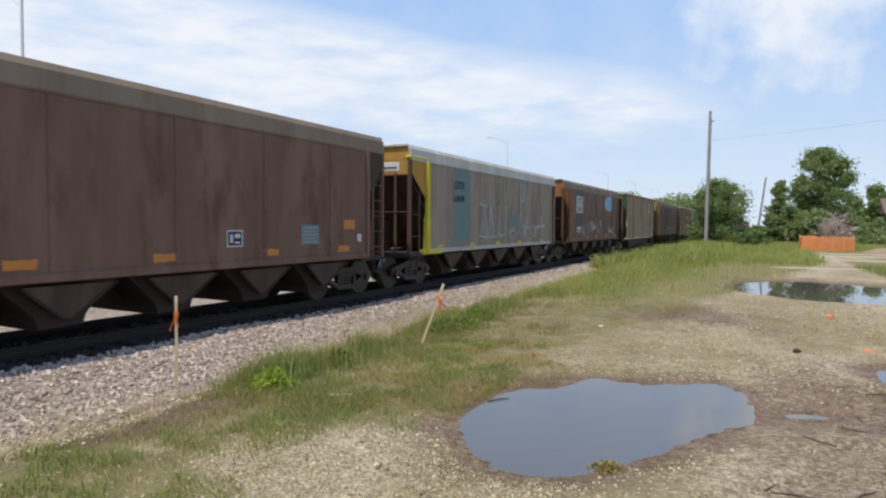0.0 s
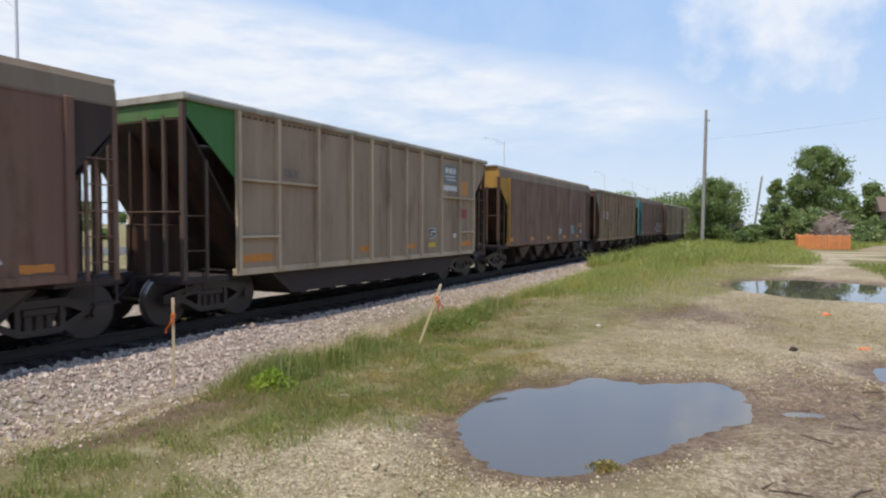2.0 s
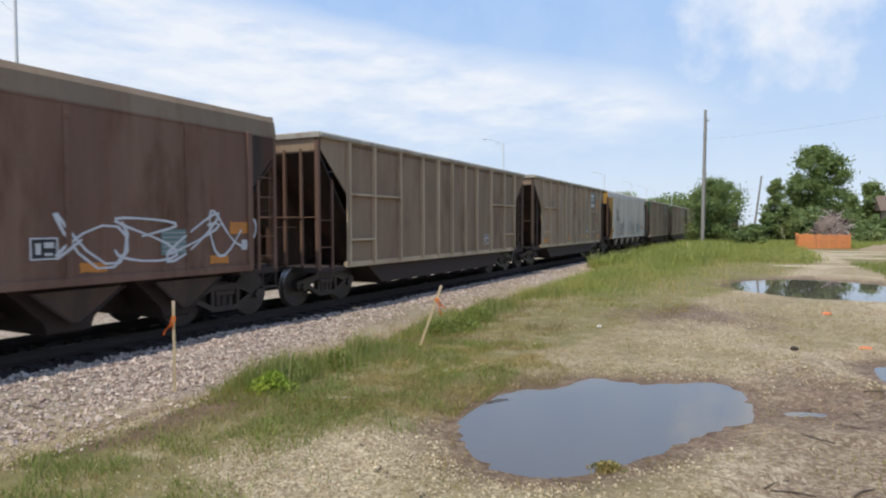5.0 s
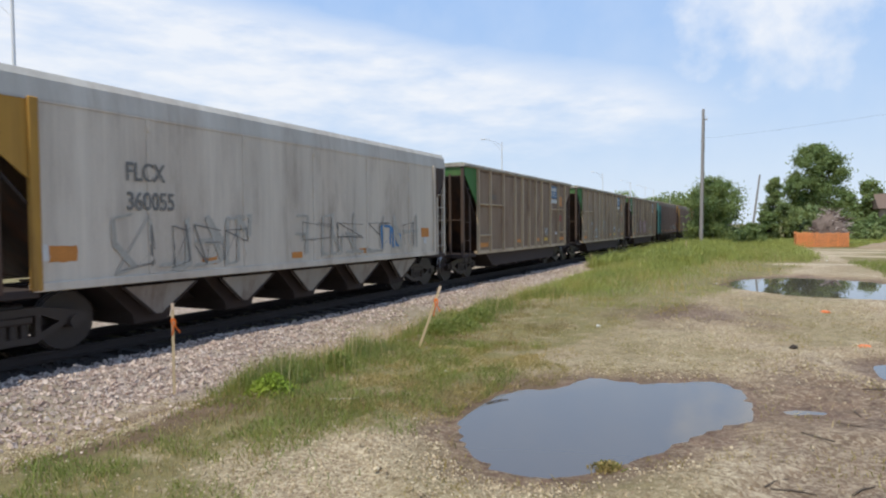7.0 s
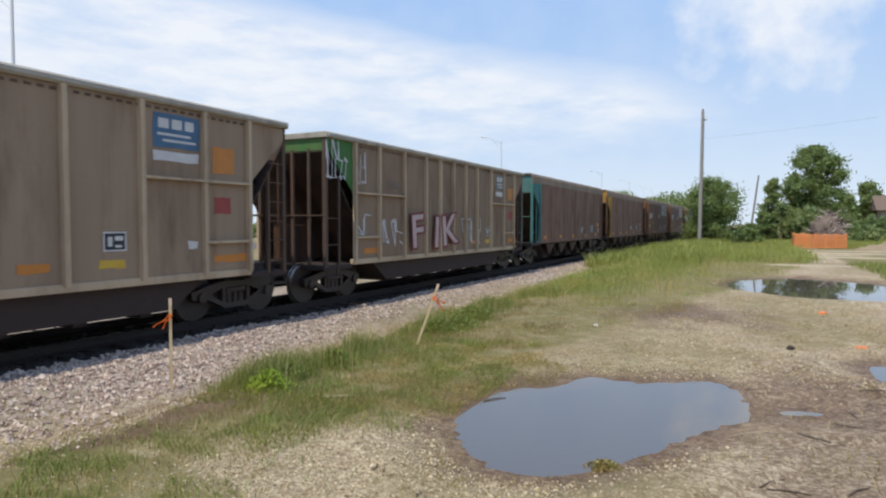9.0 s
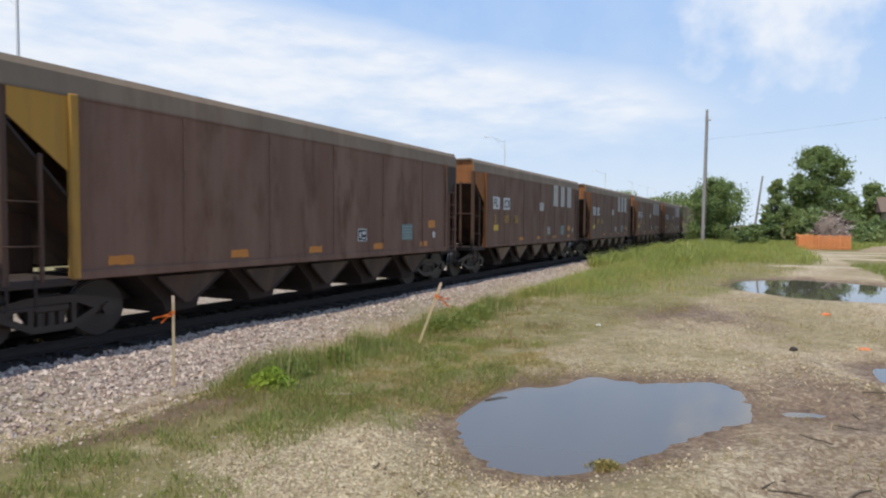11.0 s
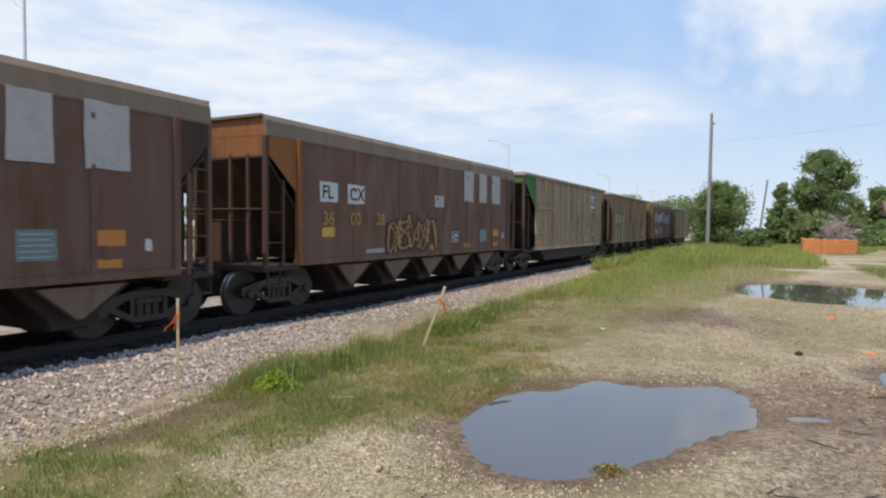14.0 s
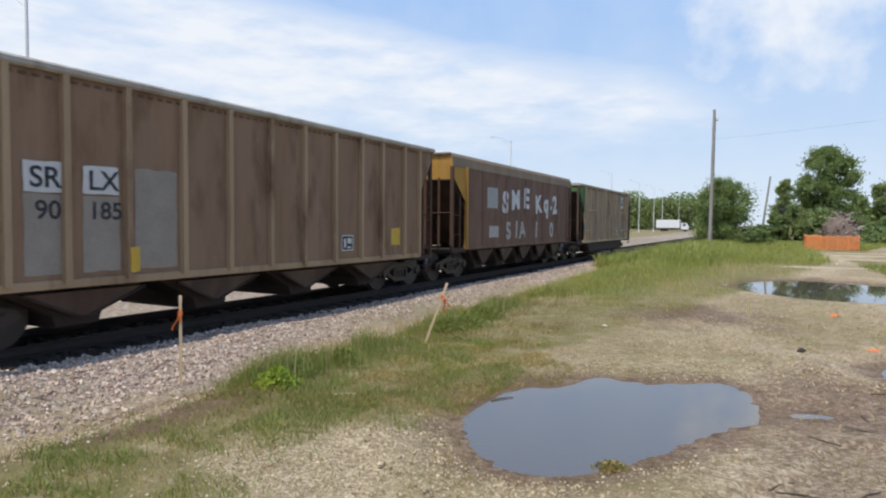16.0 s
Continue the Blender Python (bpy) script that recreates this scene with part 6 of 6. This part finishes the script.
def debris_pile():
    rnd = random.Random(4)
    thing = tagged(new("debris_pile"), "heap of grey-brown torn timber and brush behind orange fence", "debris pile")
    thing.location = (4.83, 61.73, GROUND_Z)
    part("rubble", lump(1.35, 1.45, 3), M["rubble"], thing)
    for k in range(130):
        a, d = rnd.uniform(0, math.tau), rnd.uniform(0, 1.45)
        z = 0.6 + (3.0 - 0.6) * (1 - (d / 1.75) ** 2) * rnd.uniform(0.65, 1.0)
        m = Vector((math.cos(a) * d, math.sin(a) * d * 0.8, z))
        e = Vector((rnd.uniform(-1, 1), rnd.uniform(-1, 1), rnd.uniform(-0.55, 0.45))).normalized() * rnd.uniform(0.35, 0.85)
        if (m - e).z > 0.02 and (m + e).z > 0.02:
            part("plank", rod(m - e, m + e, rnd.uniform(0.025, 0.07), 5, rnd.uniform(0.02, 0.05)), M["timber_pale"] if rnd.random() < 0.4 else M["timber_dark"], thing)


M["rubble"] = plain("brown_rubble", (0.19, 0.145, 0.12), 0.95, 0, 0.5, 3, 0.9)
M["timber_pale"] = plain("bleached_timber", (0.50, 0.43, 0.38), 0.9)
M["timber_dark"] = plain("damp_timber", (0.13, 0.09, 0.075), 0.9)
debris_pile()


def mound(x, y, rx, ry, tall, mat, label, category):
    bm = bmesh.new()
    n = 28
    grid = [[None] * (n + 1) for _ in range(n + 1)]
    for i in range(n + 1):
        for j in range(n + 1):
            u, v = 2 * i / n - 1, 2 * j / n - 1
            d = math.hypot(u, v)
            z = tall * max(0, 1 - d) ** 0.8 * (0.8 + 0.5 * noise.noise((u * 3, v * 3, x))) + 0.05 * noise.noise((u * 12, v * 12, x)) * (d < 0.95)
            grid[i][j] = bm.verts.new((x + u * rx, y + v * ry, GROUND_Z - 0.06 + z))
    for i in range(n):
        for j in range(n):
            bm.faces.new((grid[i][j], grid[i + 1][j], grid[i + 1][j + 1], grid[i][j + 1]))
    tagged(part("earth_mound", bm, mat), label, category)


M["tan_earth"] = plain("tan_loose_earth", (0.30, 0.23, 0.15), 0.95, 0, 0.45, 2.5, 0.8)
mound(9.11, 57.99, 2.9, 2.4, 0.95, M["tan_earth"], "low mound of loose tan earth", "earth mound")
M["slab"] = plain("pale_crushed_rubble", (0.46, 0.375, 0.26), 0.95, 0, 0.5, 4, 0.9)
def sandy_band(w, d, seed):
    """A low irregular spread of pale rubble."""
    bm = bmesh.new()
    ring = []
    for k in range(44):
        a = math.tau * k / 44
        r = 1 + 0.30 * noise.noise((math.cos(a) * 2, math.sin(a) * 2, seed)) + 0.12 * noise.noise((math.cos(a) * 7, math.sin(a) * 7, seed))
        ring.append((math.cos(a) * w / 2 * r, math.sin(a) * d / 2 * r))
    low = [bm.verts.new((x, y, -0.05)) for x, y in ring]
    rim = [bm.verts.new((x * 0.97, y * 0.9, 0.012)) for x, y in ring]
    top = [bm.verts.new((x * 0.6, y * 0.5, 0.04)) for x, y in ring]
    for k in range(44):
        q = (k + 1) % 44
        bm.faces.new((low[k], low[q], rim[q], rim[k])), bm.faces.new((rim[k], rim[q], top[q], top[k]))
    bm.faces.new(top)
    return bm


for x, y, w, d, turn in ((4.69, 49.66, 7.5, 1.2, 3), (4.11, 43.87, 5.6, 0.8, -2), (6.07, 53.99, 6.4, 0.7, 2), (2.2, 34.5, 4.4, 0.8, 4), (3.4, 46.8, 5.2, 0.5, -3)):
    ob = tagged(part("rubble_spread", sandy_band(w, d * 1.6, x), M["slab"]), "low spread of pale crushed rubble on the lot", "rubble", "rubble on the lot")
    ob.matrix_basis = pose(x, y, GROUND_Z, 0, 0, turn)


def far_building():
    thing = tagged(new("shed"), "low far building with a brown pitched roof behind shrubs", "building")
    thing.location = (23.16, 112.97, GROUND_Z)
    part("wall", box((-8, -4, 0), (8, 4, 4.2)), M["shed_wall"], thing)
    part("roof", prism([(-4.8, 4.0), (4.8, 4.0), (0, 6.3)], -8.8, 8.8), M["shed_roof"], thing)
    for x in (-5, -1.5, 2, 5.5):
        part("window", box((x, -4.06, 1.6), (x + 1.1, -3.98, 2.9), 0.02), M["black_paint"], thing)


M["shed_wall"] = plain("grey_board_wall", (0.30, 0.28, 0.26), 0.9)
M["shed_roof"] = plain("brown_shingle_roof", (0.17, 0.12, 0.09), 0.9, 0, 0.3, 3)
far_building()


# ---------------------------------------------------------------- what moves


def motions():
    for car, front, _ in CARS:
        walk(car, [(t, pose(TRACK_X, front - SPEED * t, 0)) for t in range(0, 17)])
    # the truck on the far road and the ribbons in the wind
    walk(ROAD_TRUCK, [(t, pose(-95.6 + 4.4 * t, 203.1, GROUND_Z + 0.02)) for t in range(0, 17)])
    swing = [(0, 8), (0.2, 50), (0.5, 62), (0.8, 75), (1.5, 50), (2, 12), (2.5, 22), (3, 25), (3.5, 14), (4, 4), (5, 20), (6.5, 2), (7, -10), (8, 5), (8.5, 40), (9, 45),
             (10, 20), (11.4, 80), (12, 85), (12.5, 28), (13, 10), (14, 30), (14.5, -4), (15.3, 35), (16, 14)]
    for k, (tails, z) in enumerate(RIBBONS):
        walk(tails, [(t, pose(0, 0, z, 0, a if k == 0 else -0.8 * a - 30, 0)) for t, a in swing])
    # every wheel rolls with the train: one turn each 2.87 m
    done = {}
    for w, dy in WHEELSETS:
        if dy not in done:
            walk(w, [(k / FPS, pose(0, dy, 0.457, math.degrees(SPEED / 0.457 * k / FPS) % 360)) for k in range(16 * FPS + 1)])
            done[dy] = w.animation_data
        else:
            w.rotation_mode = "QUATERNION"
            w.animation_data_create().action = done[dy].action
            w.animation_data.action_slot = done[dy].action_slot


motions()
